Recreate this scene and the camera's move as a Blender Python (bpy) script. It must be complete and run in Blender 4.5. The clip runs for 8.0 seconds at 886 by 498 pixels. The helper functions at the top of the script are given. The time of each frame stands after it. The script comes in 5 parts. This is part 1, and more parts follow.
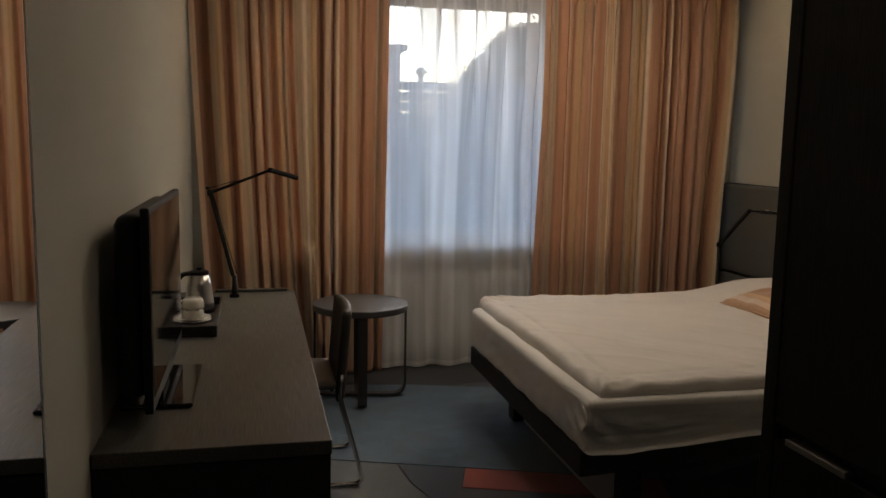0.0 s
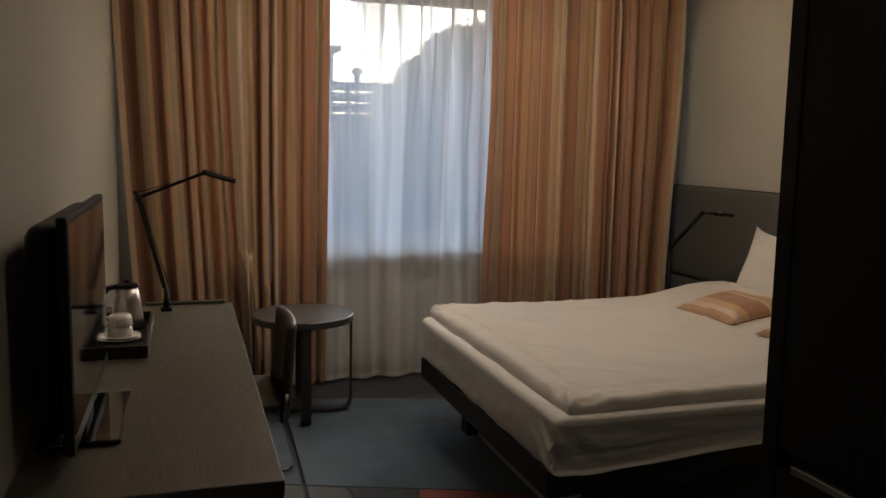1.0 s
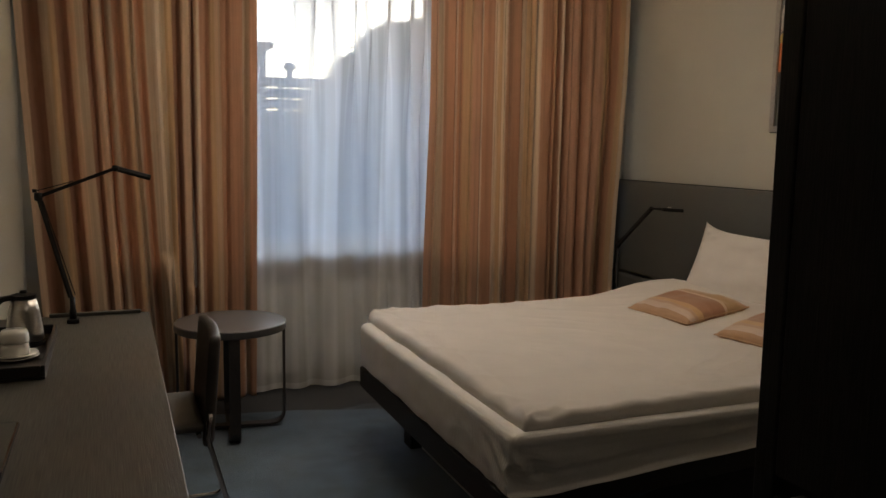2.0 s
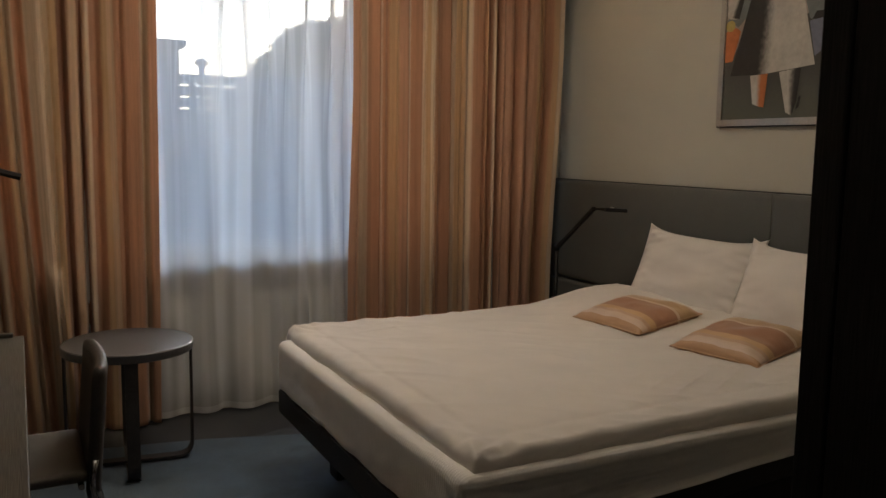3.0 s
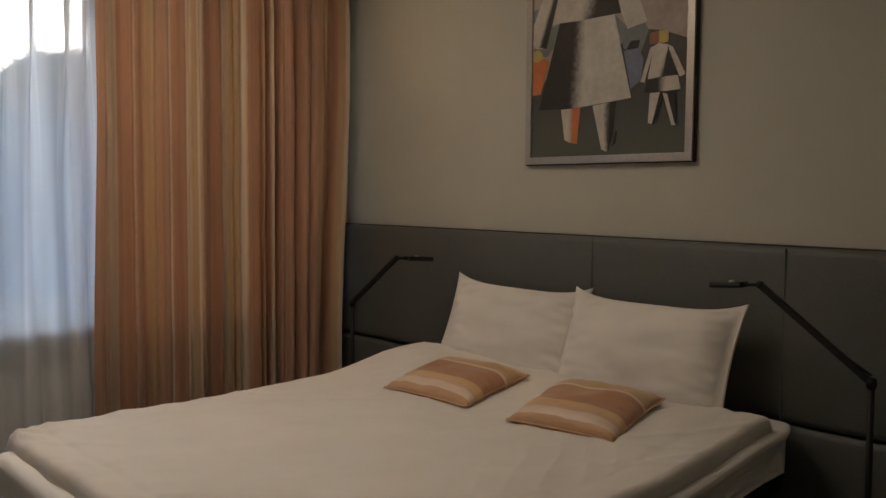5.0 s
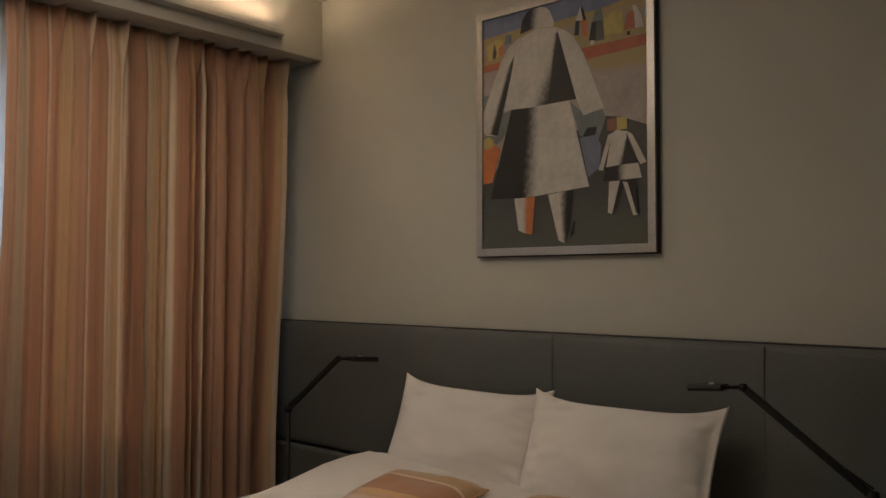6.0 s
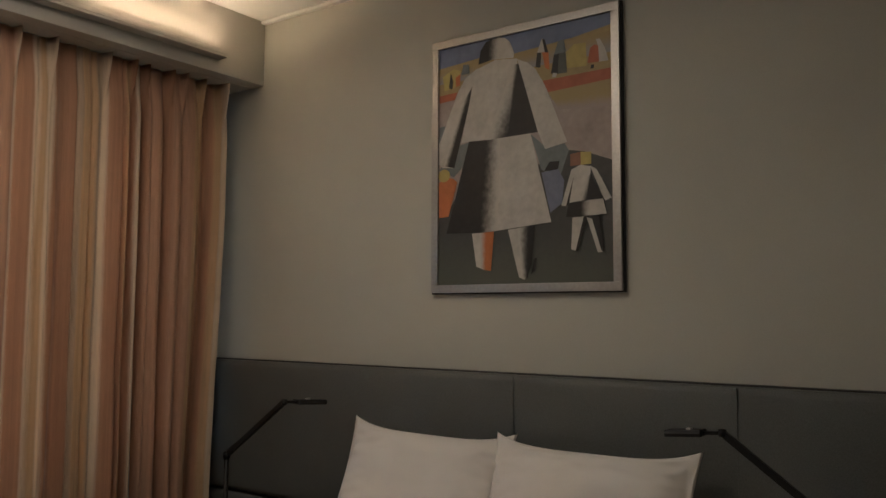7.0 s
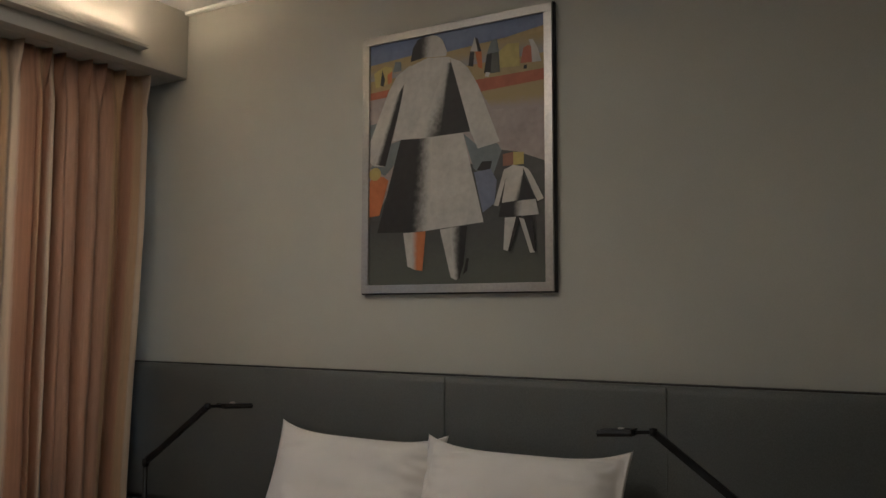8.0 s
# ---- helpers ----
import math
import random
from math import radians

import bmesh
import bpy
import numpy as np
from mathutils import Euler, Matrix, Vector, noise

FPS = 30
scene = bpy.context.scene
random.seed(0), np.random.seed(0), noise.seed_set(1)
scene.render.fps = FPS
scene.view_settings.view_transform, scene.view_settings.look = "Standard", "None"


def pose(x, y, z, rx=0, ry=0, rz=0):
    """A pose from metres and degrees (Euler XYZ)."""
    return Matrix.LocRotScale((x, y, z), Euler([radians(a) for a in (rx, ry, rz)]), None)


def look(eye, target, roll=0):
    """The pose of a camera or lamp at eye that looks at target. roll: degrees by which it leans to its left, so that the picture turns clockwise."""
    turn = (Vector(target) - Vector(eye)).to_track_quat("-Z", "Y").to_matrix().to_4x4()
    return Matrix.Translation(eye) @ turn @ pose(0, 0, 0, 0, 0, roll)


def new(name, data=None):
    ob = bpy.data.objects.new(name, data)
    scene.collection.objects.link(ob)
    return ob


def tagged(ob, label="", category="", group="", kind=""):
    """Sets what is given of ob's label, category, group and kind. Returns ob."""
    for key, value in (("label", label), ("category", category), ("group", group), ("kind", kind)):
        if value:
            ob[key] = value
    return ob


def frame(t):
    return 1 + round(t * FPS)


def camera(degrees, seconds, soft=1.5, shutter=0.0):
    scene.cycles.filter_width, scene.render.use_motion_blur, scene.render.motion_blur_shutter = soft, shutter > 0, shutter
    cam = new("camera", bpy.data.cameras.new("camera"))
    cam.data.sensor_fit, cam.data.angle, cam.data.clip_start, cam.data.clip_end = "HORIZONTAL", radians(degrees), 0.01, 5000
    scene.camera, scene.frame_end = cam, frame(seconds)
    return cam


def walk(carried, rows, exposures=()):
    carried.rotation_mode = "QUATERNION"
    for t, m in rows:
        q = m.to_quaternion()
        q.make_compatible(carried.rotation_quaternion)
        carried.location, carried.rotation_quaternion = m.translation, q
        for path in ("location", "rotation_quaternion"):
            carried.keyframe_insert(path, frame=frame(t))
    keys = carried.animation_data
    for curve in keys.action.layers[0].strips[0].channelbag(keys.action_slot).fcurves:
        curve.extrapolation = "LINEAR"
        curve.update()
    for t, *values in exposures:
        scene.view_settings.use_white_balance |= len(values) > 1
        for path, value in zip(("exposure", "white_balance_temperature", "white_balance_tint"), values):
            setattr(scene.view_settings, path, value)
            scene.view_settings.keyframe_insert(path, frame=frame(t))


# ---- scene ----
cam = camera(56.5, 8.0)
PATH = [
    (0, (0.295, 0.224, 1.488), (0.736, 2.158, 1.231), 1.1),
    (0.5, (0.279, 0.353, 1.486), (0.784, 2.272, 1.234), 1.2),
    (1, (0.277, 0.463, 1.479), (0.872, 2.356, 1.23), 1.1),
    (1.5, (0.302, 0.571, 1.47), (0.976, 2.438, 1.221), 1.0),
    (3, (0.479, 1.108, 1.419), (1.388, 2.873, 1.178), 0.8),
    (3.5, (0.528, 1.275, 1.42), (1.587, 2.956, 1.188), 0.8),
    (4, (0.533, 1.447, 1.42), (1.759, 3.01, 1.188), 0.7),
    (4.2, (0.541, 1.503, 1.419), (1.804, 3.036, 1.187), 0.6),
    (5.3, (0.768, 1.783, 1.41), (2.196, 3.182, 1.347), 0.4),
    (5.5, (0.801, 1.83, 1.409), (2.26, 3.198, 1.399), 0.3),
    (6, (0.845, 1.95, 1.434), (2.341, 3.274, 1.517), 0.1),
    (6.5, (0.844, 2.068, 1.455), (2.394, 3.326, 1.59), 0.1),
    (7, (0.863, 2.159, 1.465), (2.48, 3.325, 1.621), 0.2),
    (7.5, (0.883, 2.195, 1.463), (2.554, 3.282, 1.623), 0.0),
    (8, (0.882, 2.207, 1.465), (2.6, 3.218, 1.623), 0.1),
]
walk(cam, [(t, look(eye, target, roll)) for t, eye, target, roll in PATH], exposures=[(0.0, 0.97, 6230, 10), (1.5, 0.97, 6230, 10), (3.5, 0.96, 6180, 10), (4.2, 0.95, 6220, 10), (5.5, 0.91, 6050, 10), (6.5, 0.9, 5880, 9), (7.0, 0.9, 5660, 8), (7.5, 0.93, 5450, 7), (8.0, 0.97, 5280, 6)])

# ---- world and light ----
world = bpy.data.worlds.new("sky_world")
scene.world = world
world.use_nodes = True
wn = world.node_tree
sky = wn.nodes.new("ShaderNodeTexSky")
sky.sky_type = "NISHITA"
sky.sun_disc = False
sky.sun_elevation = radians(30)
sky.sun_rotation = radians(38)
sky.dust_density = 2.4
wn.links.new(sky.outputs[0], wn.nodes["Background"].inputs[0])
wn.nodes["Background"].inputs[1].default_value = 0.15
sun_data = bpy.data.lights.new("sun", "SUN")
sun_data.energy, sun_data.angle, sun_data.color = 0.6, radians(20), (1.0, 0.93, 0.84)
sun = new("sun", sun_data)
sun.matrix_world = look((12.3, 15.8, 11.5), (0, 0, 0))


# ---- materials ----
def mat(name, color, rough=0.6, metal=0.0, grain=0.0, scale=60.0, bump=0.0, stretch=(1, 1, 1), blotch=0.0, bscale=3.0,
        sheen=0.0, coat=0.0, specular=0.5, crease=0.0, ribs=False):
    """A surface with grain at one scale and blotches at another."""
    m = bpy.data.materials.new(name)
    m.use_nodes = True
    nt = m.node_tree
    b = nt.nodes["Principled BSDF"]
    b.inputs["Roughness"].default_value = rough
    b.inputs["Metallic"].default_value = metal
    b.inputs["Specular IOR Level"].default_value = specular
    if sheen:
        b.inputs["Sheen Weight"].default_value = sheen
    if coat:
        b.inputs["Coat Weight"].default_value = coat
        b.inputs["Coat Roughness"].default_value = 0.08
    tc = nt.nodes.new("ShaderNodeTexCoord")
    mp = nt.nodes.new("ShaderNodeMapping")
    mp.inputs["Scale"].default_value = stretch
    nt.links.new(tc.outputs["Object"], mp.inputs[0])
    n1 = nt.nodes.new("ShaderNodeTexNoise")
    n1.inputs["Scale"].default_value, n1.inputs["Detail"].default_value = scale, 6
    nt.links.new(mp.outputs[0], n1.inputs["Vector"])
    n2 = nt.nodes.new("ShaderNodeTexNoise")
    n2.inputs["Scale"].default_value, n2.inputs["Detail"].default_value = bscale, 3
    nt.links.new(tc.outputs["Object"], n2.inputs["Vector"])

    def swing(node, amount):
        r = nt.nodes.new("ShaderNodeMapRange")
        r.inputs["From Min"].default_value, r.inputs["From Max"].default_value = 0.3, 0.7
        r.inputs["To Min"].default_value, r.inputs["To Max"].default_value = 1 - amount, 1 + amount
        nt.links.new(node.outputs[0], r.inputs["Value"])
        return r.outputs[0]

    mul = nt.nodes.new("ShaderNodeMath")
    mul.operation = "MULTIPLY"
    nt.links.new(swing(n1, grain), mul.inputs[0])
    nt.links.new(swing(n2, blotch), mul.inputs[1])
    vm = nt.nodes.new("ShaderNodeVectorMath")
    vm.operation = "SCALE"
    vm.inputs[0].default_value = color
    nt.links.new(mul.outputs[0], vm.inputs["Scale"])
    nt.links.new(vm.outputs[0], b.inputs["Base Color"])
    if bump:
        bp = nt.nodes.new("ShaderNodeBump")
        bp.inputs["Strength"].default_value, bp.inputs["Distance"].default_value = bump, 0.004
        nt.links.new(n1.outputs[0], bp.inputs["Height"])
        nt.links.new(bp.outputs[0], b.inputs["Normal"])
        if crease:
            n3 = nt.nodes.new("ShaderNodeTexNoise")
            n3.noise_type = "RIDGED_MULTIFRACTAL"
            n3.inputs["Scale"].default_value, n3.inputs["Detail"].default_value = 2.3, 8
            n3.inputs["Distortion"].default_value = 0.6
            n3.inputs["Roughness"].default_value = 0.62
            m3 = nt.nodes.new("ShaderNodeMapping")
            m3.inputs["Scale"].default_value, m3.inputs["Rotation"].default_value = (1.15, 1, 1), (0.4, 0.3, 0.9)
            nt.links.new(tc.outputs["Object"], m3.inputs[0])
            nt.links.new(m3.outputs[0], n3.inputs["Vector"])
            b2 = nt.nodes.new("ShaderNodeBump")
            b2.inputs["Strength"].default_value, b2.inputs["Distance"].default_value = crease, 0.006
            nt.links.new(n3.outputs[0], b2.inputs["Height"])
            nt.links.new(b2.outputs[0], bp.inputs["Normal"])
            if ribs:
                wv = nt.nodes.new("ShaderNodeTexWave")
                wv.bands_direction = "Y"
                wv.inputs["Scale"].default_value, wv.inputs["Distortion"].default_value = 28.0, 0.4
                nt.links.new(tc.outputs["Object"], wv.inputs["Vector"])
                b3 = nt.nodes.new("ShaderNodeBump")
                b3.inputs["Strength"].default_value, b3.inputs["Distance"].default_value = 0.25, 0.002
                nt.links.new(wv.outputs["Fac"], b3.inputs["Height"])
                nt.links.new(b3.outputs[0], b2.inputs["Normal"])
    return m


def striped(name, stops, period, rough, sheen=0.3):
    """Cloth woven in bands along u of its UV map (metres of cloth)."""
    m = bpy.data.materials.new(name)
    m.use_nodes = True
    nt = m.node_tree
    b = nt.nodes["Principled BSDF"]
    b.inputs["Roughness"].default_value = rough
    b.inputs["Sheen Weight"].default_value = sheen
    uv = nt.nodes.new("ShaderNodeUVMap")
    sep = nt.nodes.new("ShaderNodeSeparateXYZ")
    nt.links.new(uv.outputs[0], sep.inputs[0])
    div = nt.nodes.new("ShaderNodeMath")
    div.operation, div.inputs[1].default_value = "DIVIDE", period
    nt.links.new(sep.outputs[0], div.inputs[0])
    fr = nt.nodes.new("ShaderNodeMath")
    fr.operation = "FRACT"
    nt.links.new(div.outputs[0], fr.inputs[0])
    ramp = nt.nodes.new("ShaderNodeValToRGB")
    ramp.color_ramp.interpolation = "LINEAR"
    els = ramp.color_ramp.elements
    edges = []
    for i, (at, c) in enumerate(stops):
        end = stops[i + 1][0] if i + 1 < len(stops) else 1.0
        edges += [(at + 0.004, c), (end - 0.004, c)]
    els[0].position, els[0].color = edges[0][0], (*edges[0][1], 1)
    els[1].position, els[1].color = edges[-1][0], (*edges[-1][1], 1)
    for at, c in edges[1:-1]:
        e = els.new(at)
        e.color = (*c, 1)
    nt.links.new(fr.outputs[0], ramp.inputs[0])
    wv = nt.nodes.new("ShaderNodeTexNoise")
    wv.inputs["Scale"].default_value, wv.inputs["Detail"].default_value = 1.0, 4
    mp = nt.nodes.new("ShaderNodeMapping")
    mp.inputs["Scale"].default_value = (900, 14, 1)
    nt.links.new(uv.outputs[0], mp.inputs[0])
    nt.links.new(mp.outputs[0], wv.inputs["Vector"])
    r = nt.nodes.new("ShaderNodeMapRange")
    r.inputs["From Min"].default_value, r.inputs["From Max"].default_value = 0.3, 0.7
    r.inputs["To Min"].default_value, r.inputs["To Max"].default_value = 0.88, 1.1
    nt.links.new(wv.outputs[0], r.inputs["Value"])
    vm = nt.nodes.new("ShaderNodeVectorMath")
    vm.operation = "SCALE"
    nt.links.new(ramp.outputs[0], vm.inputs[0])
    nt.links.new(r.outputs[0], vm.inputs["Scale"])
    nt.links.new(vm.outputs[0], b.inputs["Base Color"])
    return m


def sheer_material():
    m = bpy.data.materials.new("sheer_voile")
    m.use_nodes = True
    nt = m.node_tree
    out = nt.nodes["Material Output"]
    nt.nodes.remove(nt.nodes["Principled BSDF"])
    tr = nt.nodes.new("ShaderNodeBsdfTransparent")
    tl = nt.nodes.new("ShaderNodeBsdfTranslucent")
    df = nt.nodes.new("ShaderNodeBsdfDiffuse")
    # white cloth; daylight's blue and the room's warm light are tinted in
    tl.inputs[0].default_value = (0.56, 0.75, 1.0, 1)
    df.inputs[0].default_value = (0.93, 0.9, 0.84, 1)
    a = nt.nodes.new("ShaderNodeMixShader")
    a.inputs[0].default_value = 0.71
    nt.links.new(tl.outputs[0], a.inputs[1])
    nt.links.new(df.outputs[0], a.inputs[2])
    bmx = nt.nodes.new("ShaderNodeMixShader")
    # a fold seen edge-on hides more than one seen flat: the weave's own thickness
    uv = nt.nodes.new("ShaderNodeUVMap")
    wv = nt.nodes.new("ShaderNodeTexNoise")
    mp = nt.nodes.new("ShaderNodeMapping")
    mp.inputs["Scale"].default_value = (11, 0.25, 1)
    nt.links.new(uv.outputs[0], mp.inputs[0])
    nt.links.new(mp.outputs[0], wv.inputs["Vector"])
    wv.inputs["Scale"].default_value, wv.inputs["Detail"].default_value = 1.0, 0.0
    r = nt.nodes.new("ShaderNodeMapRange")
    r.inputs["From Min"].default_value, r.inputs["From Max"].default_value = 0.42, 0.58
    r.inputs["To Min"].default_value, r.inputs["To Max"].default_value = 0.5, 0.8
    nt.links.new(wv.outputs[0], r.inputs["Value"])
    # the sewn hem is double cloth
    sep = nt.nodes.new("ShaderNodeSeparateXYZ")
    nt.links.new(uv.outputs[0], sep.inputs[0])
    hem = nt.nodes.new("ShaderNodeMath")
    hem.operation, hem.inputs[1].default_value = "LESS_THAN", 0.055
    nt.links.new(sep.outputs[1], hem.inputs[0])
    dbl = nt.nodes.new("ShaderNodeMath")
    dbl.operation, dbl.inputs[1].default_value, dbl.use_clamp = "MULTIPLY_ADD", 0.16, True
    nt.links.new(hem.outputs[0], dbl.inputs[0])
    nt.links.new(r.outputs[0], dbl.inputs[2])
    # thin gathered lines run down from the heading tape
    mg = nt.nodes.new("ShaderNodeMapping")
    mg.inputs["Scale"].default_value = (13, 0.35, 1)
    nt.links.new(uv.outputs[0], mg.inputs[0])
    gn = nt.nodes.new("ShaderNodeTexNoise")
    gn.inputs["Scale"].default_value, gn.inputs["Detail"].default_value = 1.0, 2
    nt.links.new(mg.outputs[0], gn.inputs["Vector"])
    df0 = nt.nodes.new("ShaderNodeMath")
    df0.operation, df0.inputs[1].default_value = "SUBTRACT", 0.5
    nt.links.new(gn.outputs[0], df0.inputs[0])
    ab = nt.nodes.new("ShaderNodeMath")
    ab.operation = "ABSOLUTE"
    nt.links.new(df0.outputs[0], ab.inputs[0])
    ln = nt.nodes.new("ShaderNodeMapRange")
    ln.inputs["From Min"].default_value, ln.inputs["From Max"].default_value = 0.004, 0.05
    ln.inputs["To Min"].default_value, ln.inputs["To Max"].default_value = 1.0, 0.0
    nt.links.new(ab.outputs[0], ln.inputs["Value"])
    hi = nt.nodes.new("ShaderNodeMapRange")
    hi.inputs["From Min"].default_value, hi.inputs["From Max"].default_value = 1.3, 2.5
    hi.inputs["To Min"].default_value, hi.inputs["To Max"].default_value = 0.0, 0.28
    nt.links.new(sep.outputs[1], hi.inputs["Value"])
    gather = nt.nodes.new("ShaderNodeMath")
    gather.operation, gather.use_clamp = "MULTIPLY_ADD", True
    nt.links.new(ln.outputs[0], gather.inputs[0])
    nt.links.new(hi.outputs[0], gather.inputs[1])
    nt.links.new(dbl.outputs[0], gather.inputs[2])
    nt.links.new(gather.outputs[0], bmx.inputs[0])
    nt.links.new(tr.outputs[0], bmx.inputs[1])
    nt.links.new(a.outputs[0], bmx.inputs[2])
    nt.links.new(bmx.outputs[0], out.inputs[0])
    return m


def glow(name, color, strength):
    m = bpy.data.materials.new(name)
    m.use_nodes = True
    b = m.node_tree.nodes["Principled BSDF"]
    b.inputs["Base Color"].default_value = (0.8, 0.8, 0.8, 1)
    b.inputs["Emission Color"].default_value = (*color, 1)
    b.inputs["Emission Strength"].default_value = strength
    return m


def glass_material():
    m = bpy.data.materials.new("window_glass")
    m.use_nodes = True
    b = m.node_tree.nodes["Principled BSDF"]
    b.inputs["Base Color"].default_value = (0.95, 0.98, 0.98, 1)
    b.inputs["Roughness"].default_value = 0.0
    b.inputs["Transmission Weight"].default_value = 1.0
    b.inputs["IOR"].default_value = 1.02
    return m


CREAM, SAND, GOLD = (0.85, 0.7, 0.53), (0.74, 0.54, 0.37), (0.66, 0.45, 0.26)
# brown for bands in fold valleys, part stripe, part painted shade
FOLD_DUSK = (0.47, 0.26, 0.155)
RUST, BROWN, TAUPE, PEACH = (0.57, 0.32, 0.195), (0.38, 0.2, 0.12), (0.58, 0.44, 0.31), (0.63, 0.385, 0.255)
M_wall = mat("painted_wall", (0.49, 0.475, 0.41), 0.85, grain=0.03, scale=220, bump=0.12, blotch=0.04, bscale=1.3)
M_ceiling = mat("ceiling_paint", (0.8, 0.78, 0.73), 0.9, grain=0.02, scale=150, bump=0.05, blotch=0.03)
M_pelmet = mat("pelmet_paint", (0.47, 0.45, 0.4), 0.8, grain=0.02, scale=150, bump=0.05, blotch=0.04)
M_white = mat("white_paint", (0.78, 0.78, 0.76), 0.45, grain=0.02, blotch=0.05)
M_carpet = mat("carpet_charcoal", (0.033, 0.036, 0.042), 0.95, grain=0.35, scale=420, bump=0.8, blotch=0.15, bscale=5, sheen=0.15)
M_blue = mat("carpet_blue", (0.062, 0.103, 0.15), 0.95, grain=0.4, scale=420, bump=0.8, blotch=0.24, bscale=9, sheen=0.3)
M_navy = mat("carpet_navy", (0.026, 0.034, 0.05), 0.95, grain=0.3, scale=420, bump=0.8, blotch=0.15, bscale=5, sheen=0.3)
M_grey = mat("carpet_grey", (0.085, 0.092, 0.1), 0.95, grain=0.3, scale=420, bump=0.8, blotch=0.15, bscale=5, sheen=0.3)
M_red = mat("carpet_red", (0.26, 0.05, 0.035), 0.95, grain=0.3, scale=420, bump=0.8, blotch=0.15, bscale=5, sheen=0.3)
M_linen = mat("white_linen", (0.74, 0.70, 0.65), 0.85, grain=0.04, scale=500, bump=0.15, blotch=0.03, bscale=6, sheen=0.2, crease=0.2)
M_sheet = mat("fitted_sheet", (0.84, 0.815, 0.775), 0.85, grain=0.05, scale=300, bump=0.12, stretch=(1, 1, 0.1), blotch=0.03, bscale=5, sheen=0.2, crease=0.16, ribs=True)
M_wood = mat("wenge_wood", (0.071, 0.07, 0.06), 0.42, grain=0.55, scale=50, bump=0.15, coat=0.06, specular=0.5, stretch=(9, 0.16, 6), blotch=0.15, bscale=2.5)
M_wardrobe = mat("wardrobe_wood", (0.011, 0.0095, 0.008), 0.65, grain=0.4, scale=55, bump=0.2, stretch=(6, 6, 0.25), blotch=0.15, bscale=2.5, specular=0.2)
M_black = mat("black_frame", (0.013, 0.012, 0.011), 0.6, grain=0.2, scale=120, bump=0.1, blotch=0.2)
M_lamp = mat("black_metal", (0.006, 0.006, 0.006), 0.5, metal=0.0, grain=0.1, scale=200, blotch=0.15, specular=0.3)
M_leather = mat("grey_leather", (0.102, 0.106, 0.097), 0.5, grain=0.16, scale=260, bump=0.4, blotch=0.1, bscale=2.2)
M_thread = mat("seam_thread", (0.15, 0.155, 0.145), 0.8, grain=0.3, scale=300, blotch=0.2)
M_chairleather = mat("dark_leather", (0.05, 0.045, 0.04), 0.45, grain=0.2, scale=240, bump=0.35, blotch=0.2, bscale=6)
M_seat = mat("taupe_leather", (0.085, 0.078, 0.066), 0.5, grain=0.15, scale=240, bump=0.3, blotch=0.15, bscale=6)
M_chrome = mat("chrome", (0.7, 0.7, 0.7), 0.18, metal=1.0, grain=0.05, blotch=0.05)
M_steel = mat("brushed_steel", (0.52, 0.5, 0.47), 0.32, metal=1.0, grain=0.1, scale=40, stretch=(1, 1, 12), bump=0.05, blotch=0.05)
M_alu = mat("silver_frame", (0.42, 0.395, 0.36), 0.42, metal=0.9, grain=0.08, scale=90, blotch=0.05)
M_tabletop = mat("table_laminate", (0.085, 0.085, 0.088), 0.32, grain=0.15, scale=70, stretch=(6, 0.4, 1), blotch=0.1)
M_band = mat("table_band", (0.045, 0.04, 0.038), 0.45, grain=0.2, scale=90, blotch=0.15)
M_tv = mat("tv_plastic", (0.006, 0.006, 0.006), 0.45, grain=0.1, blotch=0.1, specular=0.25)
M_screen = mat("tv_screen", (0.006, 0.006, 0.007), 0.06, coat=0.3)
M_china = mat("white_china", (0.78, 0.76, 0.7), 0.2, grain=0.02, blotch=0.03, coat=0.4)
M_tray = mat("black_tray", (0.016, 0.014, 0.013), 0.4, grain=0.15, blotch=0.2)
M_grey_plinth = mat("grey_plinth", (0.5, 0.49, 0.48), 0.5, grain=0.05, blotch=0.1)
M_radiator = mat("radiator_enamel", (0.84, 0.82, 0.78), 0.4, grain=0.02, blotch=0.04)
M_sill = mat("sill_board", (0.2, 0.2, 0.205), 0.5, grain=0.05, blotch=0.08)
# frame grey with blue skylight mixed into its colour
M_frame = mat("window_frame_grey", (0.24, 0.31, 0.44), 0.7, grain=0.03, blotch=0.05)
# board grey that also holds the sill's shadow
M_apron_shade = mat("apron_shade", (0.27, 0.26, 0.25), 0.6, grain=0.05, blotch=0.08)
M_mirror = mat("mirror_silver", (0.93, 0.94, 0.94), 0.01, metal=1.0)
M_bevel = mat("mirror_edge", (0.35, 0.4, 0.44), 0.15, metal=0.6)
M_sheer = sheer_material()
M_glass = glass_material()
M_glow = glow("warm_strip", (1.0, 0.7, 0.42), 42.0)
# warm glow of the two fill lights added out of view
M_fill = glow("opal_fill", (1.0, 0.8, 0.6), 2.35)
M_fill_entrance = glow("opal_fill_entrance", (1.0, 0.8, 0.6), 3.5)
M_cushion = striped("striped_satin", [
    (0.0, (0.5, 0.3, 0.16)), (0.07, (0.68, 0.53, 0.42)), (0.16, (0.6, 0.4, 0.27)), (0.21, (0.66, 0.43, 0.22)), (0.3, (0.46, 0.24, 0.14)), (0.64, (0.74, 0.58, 0.42)), (0.68, (0.55, 0.36, 0.19)), (0.93, RUST)],
    0.38, 0.42, sheen=0.2)

M_piping = mat("piping_satin", (0.5, 0.31, 0.17), 0.5, grain=0.15, scale=200, blotch=0.15, bscale=12)


